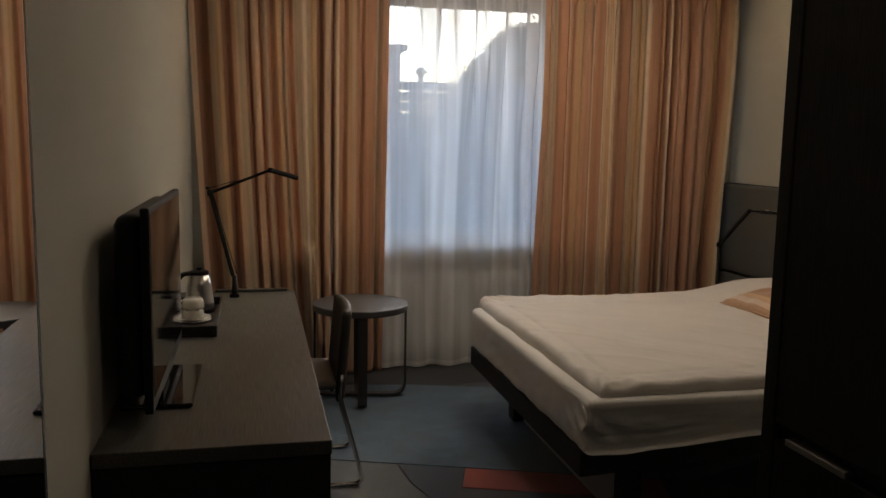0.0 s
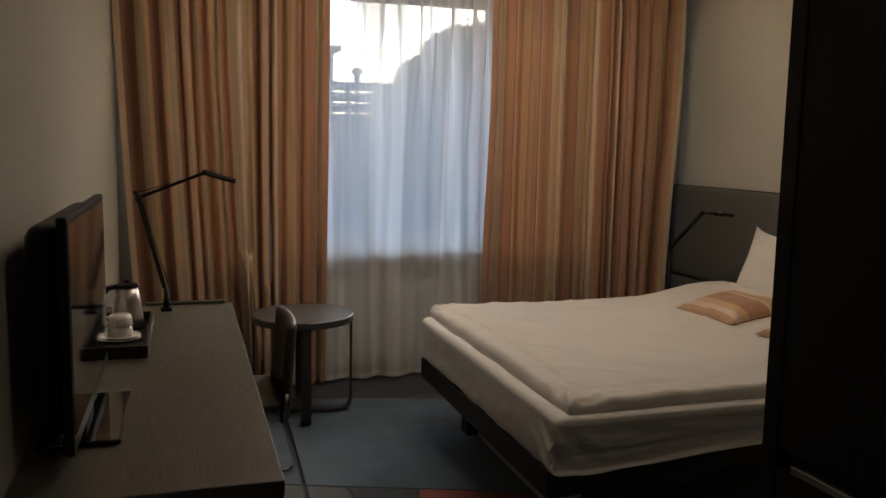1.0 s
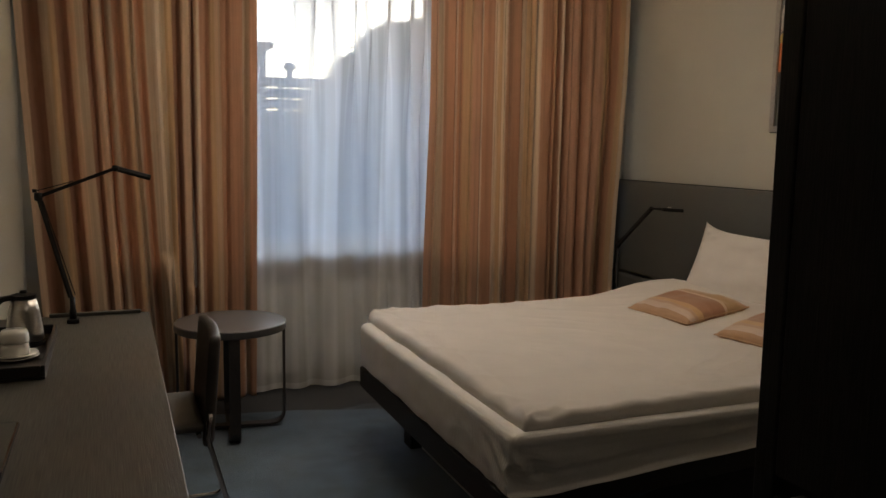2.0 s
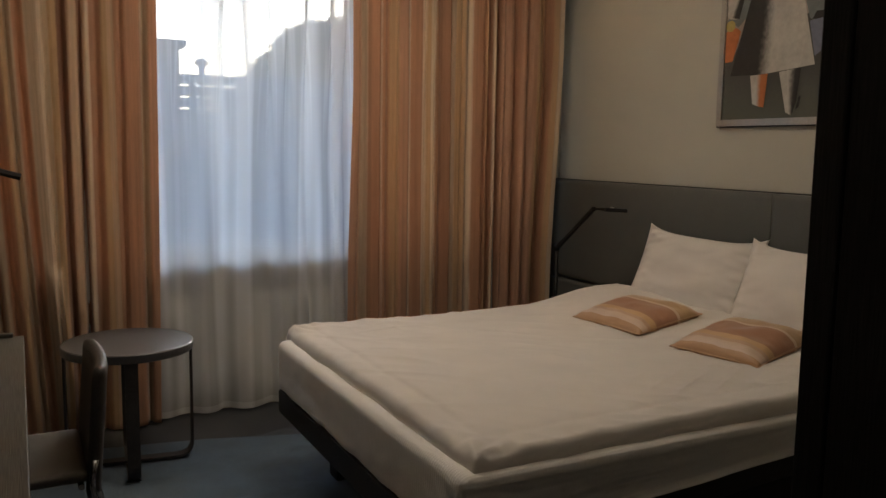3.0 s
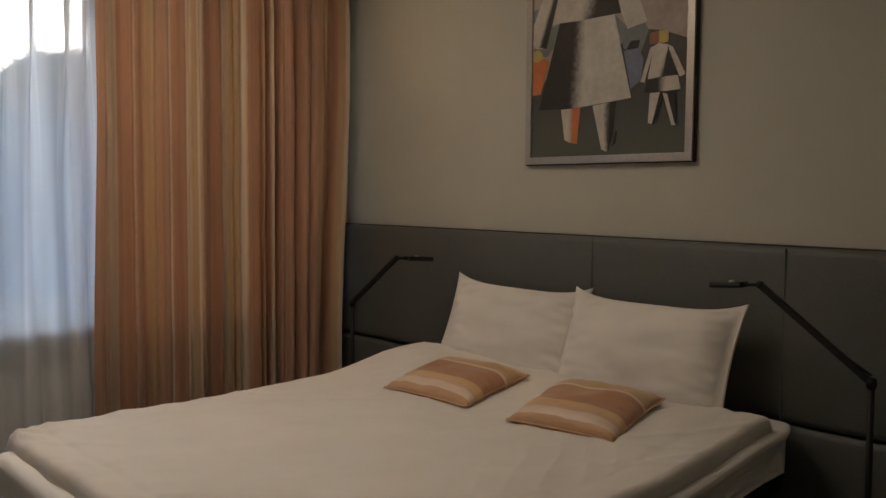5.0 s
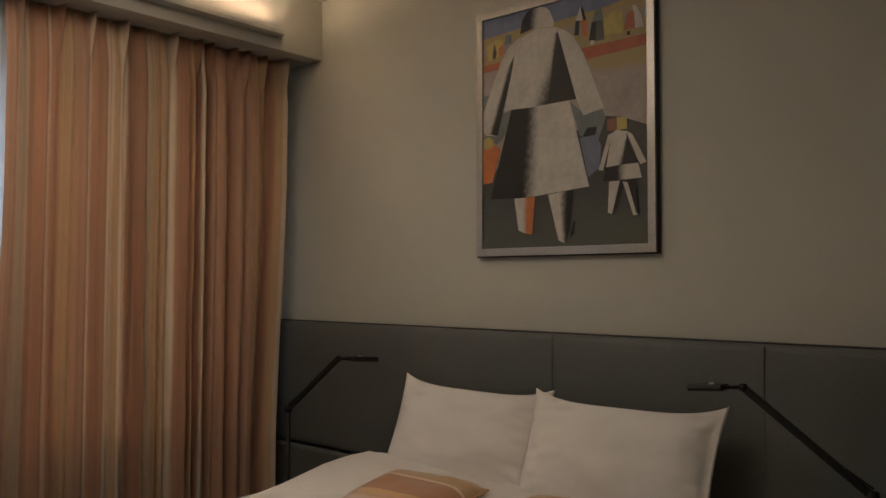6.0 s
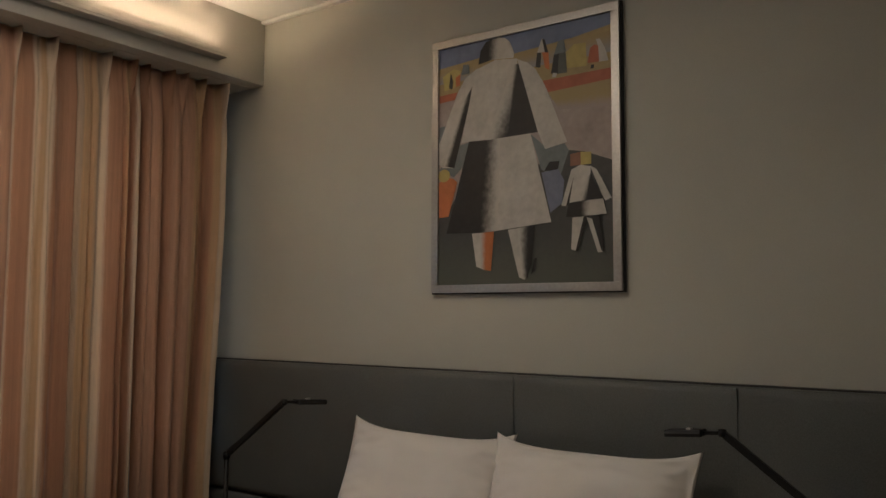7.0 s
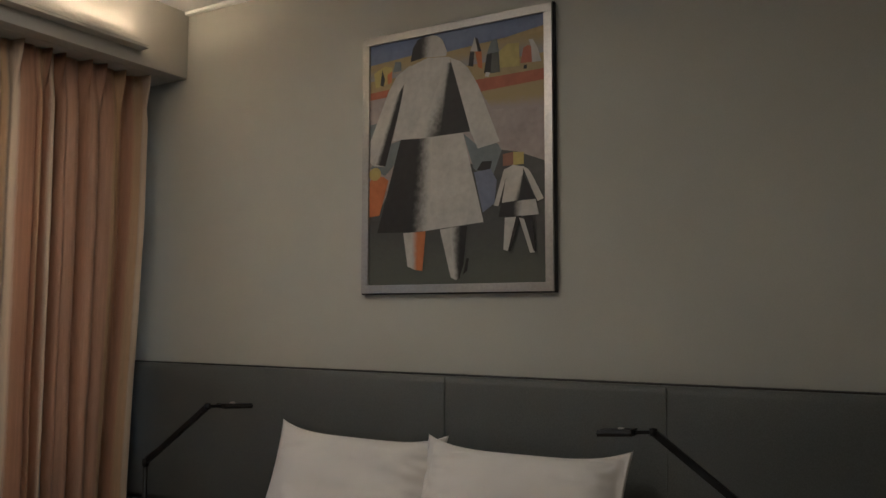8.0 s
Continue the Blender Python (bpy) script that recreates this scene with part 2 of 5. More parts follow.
# ---- builders ----
def link(name, bm, material, parent=None, label="", smooth=False):
    me = bpy.data.meshes.new(name)
    bmesh.ops.recalc_face_normals(bm, faces=bm.faces)
    bm.to_mesh(me)
    bm.free()
    if smooth:
        me.polygons.foreach_set("use_smooth", [True] * len(me.polygons))
    me.materials.append(material)
    ob = new(name, me)
    if parent:
        ob.parent = parent
    if label:
        ob["label"] = label
    return ob


def part(name, bm, material, parent, label="", smooth=False):
    return link(name, bm, material, parent, label, smooth)


def thing(name, label, category, group="", at=(0, 0, 0), turn=0.0):
    ob = new(name)
    ob.empty_display_size = 0.1
    ob.matrix_world = pose(*at, 0, 0, turn)
    return tagged(ob, label, category, group)


def box(x0, x1, y0, y1, z0, z1, bevel=0.004, segments=2):
    bm = bmesh.new()
    bmesh.ops.create_cube(bm, size=1)
    for v in bm.verts:
        v.co = ((x0 + x1) / 2 + v.co.x * (x1 - x0), (y0 + y1) / 2 + v.co.y * (y1 - y0), (z0 + z1) / 2 + v.co.z * (z1 - z0))
    if bevel:
        bmesh.ops.bevel(bm, geom=bm.edges[:], offset=bevel, segments=segments, affect="EDGES", profile=0.5)
    return bm


def poly_prism(points, z0, z1):
    """A flat shape given by its corners, with thickness."""
    bm = bmesh.new()
    f = bm.faces.new([bm.verts.new((x, y, z0)) for x, y in points])
    r = bmesh.ops.extrude_face_region(bm, geom=[f])
    for v in r["geom"]:
        if isinstance(v, bmesh.types.BMVert):
            v.co.z = z1
    return bm


def lathe(profile, n=40, at=(0, 0, 0)):
    bm = bmesh.new()
    rings = []
    for r, z in profile:
        rings.append([bm.verts.new((at[0] + r * math.cos(2 * math.pi * i / n), at[1] + r * math.sin(2 * math.pi * i / n), at[2] + z))
                      for i in range(n)])
    for a, b in zip(rings, rings[1:]):
        for i in range(n):
            bm.faces.new((a[i], a[(i + 1) % n], b[(i + 1) % n], b[i]))
    bm.faces.new(rings[0])
    bm.faces.new(rings[-1])
    return bm


def sweep(points, section, closed=False):
    """A bar of the given cross-section (list of (a, b)) along a line of points, with mitred joints."""
    pts = [Vector(p) for p in points]
    bm = bmesh.new()
    rings = []
    n = len(pts)
    ref = None
    for i, p in enumerate(pts):
        if closed:
            d = (pts[(i + 1) % n] - pts[i - 1]).normalized()
        else:
            d = (pts[min(i + 1, n - 1)] - pts[max(i - 1, 0)]).normalized()
        if ref is None:
            ref = d.orthogonal() if abs(d.z) > 0.9 else d.cross(Vector((0, 0, 1)))
        side = (ref - d * ref.dot(d)).normalized()
        ref = side
        up = side.cross(d)
        rings.append([bm.verts.new(p + side * a + up * b) for a, b in section])
    k = len(section)
    pairs = list(zip(rings, rings[1:])) + ([(rings[-1], rings[0])] if closed else [])
    for a, b in pairs:
        for i in range(k):
            bm.faces.new((a[i], a[(i + 1) % k], b[(i + 1) % k], b[i]))
    if not closed:
        bm.faces.new(rings[0])
        bm.faces.new(rings[-1])
    return bm


def ring(r, n=10):
    return [(r * math.cos(2 * math.pi * i / n), r * math.sin(2 * math.pi * i / n)) for i in range(n)]


def rect(w, h):
    return [(-w / 2, -h / 2), (w / 2, -h / 2), (w / 2, h / 2), (-w / 2, h / 2)]


def rounded(points, r, n=6):
    """The line of points with its corners rounded off."""
    pts = [Vector(p) for p in points]
    out = [pts[0]]
    for a, b, c in zip(pts, pts[1:], pts[2:]):
        da, dc = (a - b), (c - b)
        k = min(r, da.length * 0.45, dc.length * 0.45)
        p, q = b + da.normalized() * k, b + dc.normalized() * k
        for i in range(n + 1):
            t = i / n
            out.append((1 - t) ** 2 * p + 2 * t * (1 - t) * b + t ** 2 * q)
    return out + [pts[-1]]


def soft_box(size, r, cuts, warp=None):
    """A box with well-rounded edges, fine enough to be rumpled by warp(point) -> point."""
    bm = bmesh.new()
    hx, hy, hz = (s / 2 for s in size)
    nx, ny, nz = cuts

    def sheet(n, m, f):
        g = [[bm.verts.new(f(2 * i / n - 1, 2 * j / m - 1)) for j in range(m + 1)] for i in range(n + 1)]
        for i in range(n):
            for j in range(m):
                bm.faces.new((g[i][j], g[i + 1][j], g[i + 1][j + 1], g[i][j + 1]))

    for s in (-1, 1):
        sheet(nx, ny, lambda a, b: (a * hx, b * hy, s * hz))
        sheet(nx, nz, lambda a, b: (a * hx, s * hy, b * hz))
        sheet(ny, nz, lambda a, b: (s * hx, a * hy, b * hz))
    bmesh.ops.remove_doubles(bm, verts=bm.verts, dist=1e-5)
    for v in bm.verts:
        inner = Vector((max(-hx + r, min(hx - r, v.co.x)), max(-hy + r, min(hy - r, v.co.y)), max(-hz + r, min(hz - r, v.co.z))))
        d = v.co - inner
        if d.length > 1e-6:
            v.co = inner + d.normalized() * r
        if warp:
            v.co = warp(v.co)
    return bm


def nz(x, y, z=0.0):
    return noise.noise(Vector((x, y, z)))


def step(a, b, x):
    t = max(0.0, min(1.0, (x - a) / (b - a)))
    return t * t * (3 - 2 * t)


# ---- setting ----
XL, XR, YB, YW, ZC = -0.09, 3.59, -1.6, 5.52, 2.905


def structure(name, bm, material, label, category):
    return tagged(link(name, bm, material), label, category, kind="structure")


floor = structure("floor", box(XL - 0.2, XR + 0.2, YB - 0.2, YW + 0.2, -0.12, 0.0, 0), M_carpet,
                  "charcoal hotel carpet with coloured geometric inlays", "floor")
structure("wall_left", box(XL - 0.15, XL, YB, YW, 0.0, ZC, 0), M_wall, "warm grey painted plaster wall beside the desk", "wall")
structure("wall_right", box(XR, XR + 0.15, YB, YW, 0.0, ZC, 0), M_wall, "warm grey painted plaster wall behind the bed", "wall")
structure("wall_back", box(XL - 0.15, XR + 0.15, YB - 0.15, YB, 0.0, ZC, 0), M_wall, "plain warm grey painted wall closing the room", "wall")
structure("wall_bathroom", box(2.12, XR, YB, 1.88, 0.0, ZC, 0), M_wall, "plain warm grey partition behind the wardrobe", "wall")
structure("ceiling", box(XL - 0.15, XR + 0.15, YB - 0.15, YW + 0.25, ZC, ZC + 0.15, 0), M_ceiling, "plain off-white painted ceiling", "ceiling")

WX0, WX1, WZ0, WZ1 = 0.2, 3.3, 0.82, 2.42


def window_wall():
    bm = bmesh.new()
    for x0, x1, z0, z1 in ((XL - 0.15, WX0, 0, ZC), (WX1, XR + 0.15, 0, ZC), (WX0, WX1, 0, WZ0), (WX0, WX1, WZ1, ZC)):
        b = box(x0, x1, YW, YW + 0.25, z0, z1, 0)
        me = bpy.data.meshes.new("tmp")
        b.to_mesh(me)
        b.free()
        bm.from_mesh(me)
        bpy.data.meshes.remove(me)
    return bm


structure("wall_window", window_wall(), M_wall, "painted wall with a wide window opening", "wall")
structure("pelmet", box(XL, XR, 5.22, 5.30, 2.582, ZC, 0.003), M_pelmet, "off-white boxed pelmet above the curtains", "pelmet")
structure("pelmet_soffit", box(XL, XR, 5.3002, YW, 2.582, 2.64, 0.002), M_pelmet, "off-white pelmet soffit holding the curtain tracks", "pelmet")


structure("trim", box(XR - 0.03, XR, YB, 5.22, ZC - 0.018, ZC, 0.006), M_ceiling, "slim off-white cornice along the ceiling edge", "trim")


def window():
    w = tagged(thing("window_1", "wide grey-framed window behind sheer curtains", "window", at=(0, 0, 0)), kind="structure")
    y0, y1 = YW + 0.1, YW + 0.17
    part("window_frame", box(WX0, WX1, y0, y1, WZ0, WZ0 + 0.06, 0.006), M_frame, w)
    part("window_frame", box(WX0, WX1, y0, y1, WZ1 - 0.06, WZ1, 0.006), M_frame, w)
    for x in (WX0, 0.98, 2.2, WX1 - 0.07):
        part("window_frame", box(x, x + 0.07, y0, y1, WZ0 + 0.06, WZ1 - 0.06, 0.006), M_frame, w)
    for x0, x1 in ((WX0 + 0.07, 0.98), (1.05, 2.2), (2.27, WX1 - 0.07)):
        p = part("pane", box(x0, x1, y0 + 0.025, y0 + 0.031, WZ0 + 0.06, WZ1 - 0.06, 0), M_glass, w)
        p.visible_shadow = False
    # board added for the band under the sill, shadow included in its grey
    part("sill_apron", box(WX0 - 0.05, WX1 + 0.05, 5.49, 5.518, 0.64, WZ0 - 0.0405, 0.004), M_apron_shade, w, "grey board below the sill, toned for sill shadow")
    part("window_sill", box(WX0 - 0.06, WX1 + 0.06, 5.475, y0, WZ0 - 0.04, WZ0, 0.008), M_sill, w, "dark grey sill board")
    return w


window()


def carpet_piece(points, material, label):
    ob = part("carpet_inlay", poly_prism(points, -0.002, 0.003), material, floor, label)
    return ob


carpet_piece([(-0.05, 5.0), (0.4, 5.2), (1.233, 5.07), (2.6, 4.68), (3.4, 3.9), (2.2, 3.42), (0.923, 3.85), (0.2, 4.1)], M_blue, "slate blue carpet inlay")
carpet_piece([(0.2, 4.09), (0.915, 3.845), (0.94, 3.62), (1.02, 3.35), (1.05, 2.9), (0.1, 2.9)], M_grey, "dark grey carpet inlay")
carpet_piece([(0.925, 3.843), (1.215, 3.742), (1.15, 3.53), (1.9, 3.28), (1.9, 2.7), (1.06, 2.7), (1.03, 3.35), (0.95, 3.62)], M_navy, "navy carpet inlay")
carpet_piece([(1.222, 3.738), (1.158, 3.536), (2.0, 3.25), (2.06, 3.46)], M_red, "brick red carpet inlay")
carpet_piece([(1.45, 5.005), (1.62, 5.06), (2.6, 4.9), (2.6, 4.69)], M_navy, "navy carpet inlay")


# ---- curtains ----
def voile(x0, x1, y, z0, z1, folds, amp, seed, spread, nxs=720, nzs=24):
    """A light hanging cloth with soft folds, gathered above and wider below; u of its UV map is the length of cloth."""
    rnd = random.Random(seed)
    cuts = [0.0]
    for i in range(folds):
        cuts.append(cuts[-1] + rnd.choice((0.45, 0.7, 0.9, 1.2, 1.7)) * rnd.uniform(0.9, 1.1))
    cuts = [c / cuts[-1] for c in cuts]
    depth = [rnd.choice((0.35, 0.6, 0.85, 1.0, 1.2)) for i in range(folds + 1)]
    verts, faces, us = [], [], []
    for j in range(nzs + 1):
        v = j / nzs
        z = z0 + (z1 - z0) * v
        length, last, row_u = 0.0, None, []
        gathered = step(0.5, 0.9, v)
        for i in range(nxs + 1):
            s = i / nxs
            w = s + 0.4 / folds * nz(s * 5 + seed, v * 1.6, 4.4) * min(1, s * 12, (1 - s) * 12)
            w = max(0.0, min(1.0, w))
            k = 0
            while k < folds - 1 and cuts[k + 1] < w:
                k += 1
            f = (w - cuts[k]) / (cuts[k + 1] - cuts[k])
            a = amp * (depth[k] + (depth[k + 1] - depth[k]) * f) * (1 + spread * (1 - v) ** 2)
            yy = y + a * math.cos(2 * math.pi * f) + 0.012 * nz(s * 14 + seed, v * 2.2) + 0.008 * nz(s * 40 + seed, v * 5)
            xx = x0 + (x1 - x0) * s - (0.3 + 2.0 * gathered) * a * (1 + 1.5 * gathered) * math.sin(2 * math.pi * f) + 0.015 * nz(s * 9 + seed + 7, v * 1.7)
            if last is not None:
                length += math.hypot(xx - last[0], yy - last[1])
            last = (xx, yy)
            verts.append((xx, yy, z + (0.008 * nz(s * 10 + seed, 3.3) if j == 0 else 0)))
            row_u.append(length)
        us.append(row_u)
    w = nxs + 1
    for j in range(nzs):
        for i in range(nxs):
            faces.append((j * w + i, j * w + i + 1, (j + 1) * w + i + 1, (j + 1) * w + i))
    me = bpy.data.meshes.new("sheer_curtain")
    me.from_pydata(verts, [], faces)
    mean = [sum(us[j][i] for j in range(nzs + 1)) / (nzs + 1) for i in range(w)]
    uv = me.uv_layers.new(name="UVMap")
    for loop in me.loops:
        j, i = divmod(loop.vertex_index, w)
        uv.data[loop.index].uv = (mean[i], z0 + (z1 - z0) * j / nzs)
    me.polygons.foreach_set("use_smooth", [True] * len(me.polygons))
    me.materials.append(M_sheer)
    return tagged(new("sheer_curtain", me), "white translucent voile curtain drawn across the window", "curtain")


def banded(name, bands, x0, x1, translucent=0.3):
    """Cloth woven in uneven bands; bands are (edge in metres, colour), u of the UV map runs from 0 to 1 across."""
    m = bpy.data.materials.new(name)
    m.use_nodes = True
    nt = m.node_tree
    b = nt.nodes["Principled BSDF"]
    b.inputs["Roughness"].default_value, b.inputs["Sheen Weight"].default_value = 0.7, 0.3
    uv = nt.nodes.new("ShaderNodeUVMap")
    sep = nt.nodes.new("ShaderNodeSeparateXYZ")
    nt.links.new(uv.outputs[0], sep.inputs[0])
    ramp = nt.nodes.new("ShaderNodeValToRGB")
    ramp.color_ramp.interpolation = "CONSTANT"
    els = ramp.color_ramp.elements
    els[0].position, els[0].color = 0.0, (*bands[0][1], 1)
    els[1].position, els[1].color = (bands[1][0] - x0) / (x1 - x0), (*bands[1][1], 1)
    for at, c in bands[2:]:
        e = els.new((at - x0) / (x1 - x0))
        e.color = (*c, 1)
    # the bands run into each other by a few threads
    mj = nt.nodes.new("ShaderNodeMapping")
    mj.inputs["Scale"].default_value = (700, 260, 1)
    nt.links.new(uv.outputs[0], mj.inputs[0])
    jn = nt.nodes.new("ShaderNodeTexWhiteNoise")
    jn.noise_dimensions = "2D"
    nt.links.new(mj.outputs[0], jn.inputs["Vector"])
    jm = nt.nodes.new("ShaderNodeMath")
    jm.operation, jm.inputs[1].default_value = "MULTIPLY_ADD", 0.007
    nt.links.new(jn.outputs[0], jm.inputs[0])
    nt.links.new(sep.outputs[0], jm.inputs[2])
    js = nt.nodes.new("ShaderNodeMath")
    js.operation, js.inputs[1].default_value = "SUBTRACT", 0.0035
    nt.links.new(jm.outputs[0], js.inputs[0])
    nt.links.new(js.outputs[0], ramp.inputs[0])

    def threads(scale, lo, hi):
        mp = nt.nodes.new("ShaderNodeMapping")
        mp.inputs["Scale"].default_value = scale
        nt.links.new(uv.outputs[0], mp.inputs[0])
        wv = nt.nodes.new("ShaderNodeTexNoise")
        wv.inputs["Scale"].default_value, wv.inputs["Detail"].default_value = 1.0, 4
        nt.links.new(mp.outputs[0], wv.inputs["Vector"])
        r = nt.nodes.new("ShaderNodeMapRange")
        r.inputs["From Min"].default_value, r.inputs["From Max"].default_value = 0.3, 0.7
        r.inputs["To Min"].default_value, r.inputs["To Max"].default_value = lo, hi
        nt.links.new(wv.outputs[0], r.inputs["Value"])
        return r.outputs[0]

    mul = nt.nodes.new("ShaderNodeMath")
    mul.operation = "MULTIPLY"
    nt.links.new(threads((1100, 14, 1), 0.9, 1.08), mul.inputs[0])
    nt.links.new(threads((90, 0.6, 1), 0.86, 1.1), mul.inputs[1])
    vm = nt.nodes.new("ShaderNodeVectorMath")
    vm.operation = "SCALE"
    nt.links.new(ramp.outputs[0], vm.inputs[0])
    nt.links.new(mul.outputs[0], vm.inputs["Scale"])
    nt.links.new(vm.outputs[0], b.inputs["Base Color"])
    tl = nt.nodes.new("ShaderNodeBsdfTranslucent")
    nt.links.new(vm.outputs[0], tl.inputs[0])
    mx = nt.nodes.new("ShaderNodeMixShader")
    mx.inputs[0].default_value = translucent
    nt.links.new(b.outputs[0], mx.inputs[1])
    nt.links.new(tl.outputs[0], mx.inputs[2])
    nt.links.new(mx.outputs[0], nt.nodes["Material Output"].inputs[0])
    return m


def pleated_curtain(x0, x1, valleys, pleats, seed, material, label, shift, y=5.355, z0=0.015, z1=2.58, nxs=640, nzs=90):
    """A heavy curtain: valleys are (x, half width, depth) of its folds, pleats the x of the pinched heading."""
    verts, faces = [], []
    for j in range(nzs + 1):
        v = j / nzs
        z = z0 + (z1 - z0) * v
        head = step(0.9, 1.0, v)
        for i in range(nxs + 1):
            s = i / nxs
            x = x0 + (x1 - x0) * s
            w = x + 0.012 * nz(x * 3 + seed, v * 1.4, 2.0) + 0.004 * nz(x * 9 + seed, v * 5)
            yy = y - 0.010 * math.cos(w * 23 + seed) + 0.012 * nz(w * 11 + seed, v * 1.3)
            for c, half, depth in valleys:
                d = (w - c) / half
                if abs(d) < 3:
                    yy += 1.2 * depth * (1.15 - 0.45 * v) * math.exp(-d * d) * (1 - 0.5 * head)
            yy += head * 0.034
            for c in pleats:
                d = (x + 0.004 * nz(c * 7, v * 6) - c) / (0.009 + 0.05 * (1 - v))
                if abs(d) < 3:
                    yy -= 0.07 * head * math.exp(-d * d)
            yy += 0.004 * nz(x * 26 + seed, v * 7) + 0.006 * nz(x * 9 + seed, v * 9) * step(0.4, 0.1, v)
            dx, dy = shift(s, v, x, z)
            verts.append((x + dx, yy + dy, z + (0.008 * nz(s * 10 + seed, 3.3) if j == 0 else 0)))
    w = nxs + 1
    for j in range(nzs):
        for i in range(nxs):
            faces.append((j * w + i, j * w + i + 1, (j + 1) * w + i + 1, (j + 1) * w + i))
    me = bpy.data.meshes.new("curtain")
    me.from_pydata(verts, [], faces)
    uv = me.uv_layers.new(name="UVMap")
    for loop in me.loops:
        j, i = divmod(loop.vertex_index, w)
        uv.data[loop.index].uv = (i / nxs, z0 + (z1 - z0) * j / nzs)
    me.polygons.foreach_set("use_smooth", [True] * len(me.polygons))
    me.materials.append(material)
    ob = new("curtain", me)
    so = ob.modifiers.new("thickness", "SOLIDIFY")
    so.thickness = 0.002
    return tagged(ob, label, "curtain")


def left_shift(s, v, x, z):
    """The wall side swings towards the middle below; the cloth is caught on the desk's end and bulges out in a flap."""
    low = (1 - v) ** 1.4
    dx = (0.11 * (1 - step(0.25, 0.75, s)) - 0.03 * step(0.9, 1.0, s)) * low
    dx += 0.04 * math.exp(-((x - 0.5) / 0.1) ** 2) * low
    flap = step(0.835 + 0.1 * (x - 0.58), 0.80 + 0.1 * (x - 0.58), z) * step(0.02, 0.3, z)
    bulge = math.exp(-((x - 0.575 - 0.12 * (0.8 - z)) / 0.055) ** 4)
    pocket = step(0.66, 0.635, z) * step(0.45, 0.62, z) * math.exp(-((x - 0.75) / 0.04) ** 2)
    return dx, -0.085 * flap * bulge - 0.03 * pocket


def right_shift(s, v, x, z):
    low = 1 - step(0.2, 0.78, v)
    return (-0.035 * step(0.1, 0.0, s) - 0.055 * step(0.7, 1.0, s)) * low, 0.0


M_curtain_left = banded("striped_curtain", [
    (-0.086, SAND), (-0.055, BROWN), (0.018, TAUPE), (0.059, GOLD), (0.094, BROWN), (0.147, SAND), (0.183, TAUPE), (0.222, BROWN),
    (0.261, SAND), (0.306, RUST), (0.327, TAUPE), (0.357, RUST), (0.409, GOLD), (0.431, TAUPE), (0.464, RUST), (0.511, TAUPE),
    (0.573, CREAM), (0.62, GOLD), (0.658, BROWN), (0.699, SAND), (0.746, BROWN), (0.769, CREAM), (0.794, RUST), (0.849, GOLD),
    (0.875, SAND), (0.904, RUST), (1.022, TAUPE), (1.062, PEACH)], XL + 0.004, 1.105)
# darker bands at 2.957, 3.019, 3.135 and 3.347 paint fold-valley shade
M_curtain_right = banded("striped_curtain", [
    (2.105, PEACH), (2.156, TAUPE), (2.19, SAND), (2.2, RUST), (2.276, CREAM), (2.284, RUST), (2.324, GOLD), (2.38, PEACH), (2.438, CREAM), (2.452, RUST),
    (2.525, CREAM), (2.557, GOLD), (2.578, CREAM), (2.613, FOLD_DUSK), (2.704, TAUPE), (2.729, GOLD), (2.801, TAUPE),
    (2.83, CREAM), (2.851, RUST), (2.935, GOLD), (2.957, FOLD_DUSK), (2.988, CREAM), (3.019, FOLD_DUSK), (3.051, PEACH), (3.135, RUST),
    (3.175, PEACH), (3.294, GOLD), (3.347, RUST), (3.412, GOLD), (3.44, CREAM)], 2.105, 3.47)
pleated_curtain(XL + 0.004, 1.105, [
    (-0.02, 0.04, 0.05), (0.12, 0.03, 0.055), (0.245, 0.014, 0.03), (0.317, 0.013, 0.035), (0.38, 0.02, 0.03), (0.447, 0.013, 0.03),
    (0.49, 0.02, 0.03), (0.6, 0.02, 0.03), (0.68, 0.016, 0.04), (0.757, 0.013, 0.05), (0.82, 0.02, 0.03), (0.93, 0.012, 0.02), (1.04, 0.02, 0.04)],
    [0.07, 0.19, 0.3, 0.43, 0.54, 0.66, 0.8, 0.93, 1.06], 3, M_curtain_left,
    "floor-length brown, gold and cream striped curtain caught on the desk end", left_shift)
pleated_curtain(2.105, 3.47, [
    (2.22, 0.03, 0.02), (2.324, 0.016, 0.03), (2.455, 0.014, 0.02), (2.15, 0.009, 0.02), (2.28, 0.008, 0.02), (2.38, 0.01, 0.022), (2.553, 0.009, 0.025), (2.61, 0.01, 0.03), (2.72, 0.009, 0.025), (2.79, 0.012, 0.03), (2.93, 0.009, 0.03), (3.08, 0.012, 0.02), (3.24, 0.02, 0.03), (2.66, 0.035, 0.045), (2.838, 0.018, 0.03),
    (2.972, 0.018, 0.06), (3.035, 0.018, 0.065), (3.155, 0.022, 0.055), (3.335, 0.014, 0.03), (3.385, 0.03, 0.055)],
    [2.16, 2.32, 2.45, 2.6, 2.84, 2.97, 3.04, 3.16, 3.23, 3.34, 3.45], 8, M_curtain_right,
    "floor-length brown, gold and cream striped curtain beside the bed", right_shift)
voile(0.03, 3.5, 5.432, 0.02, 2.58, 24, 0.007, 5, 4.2)


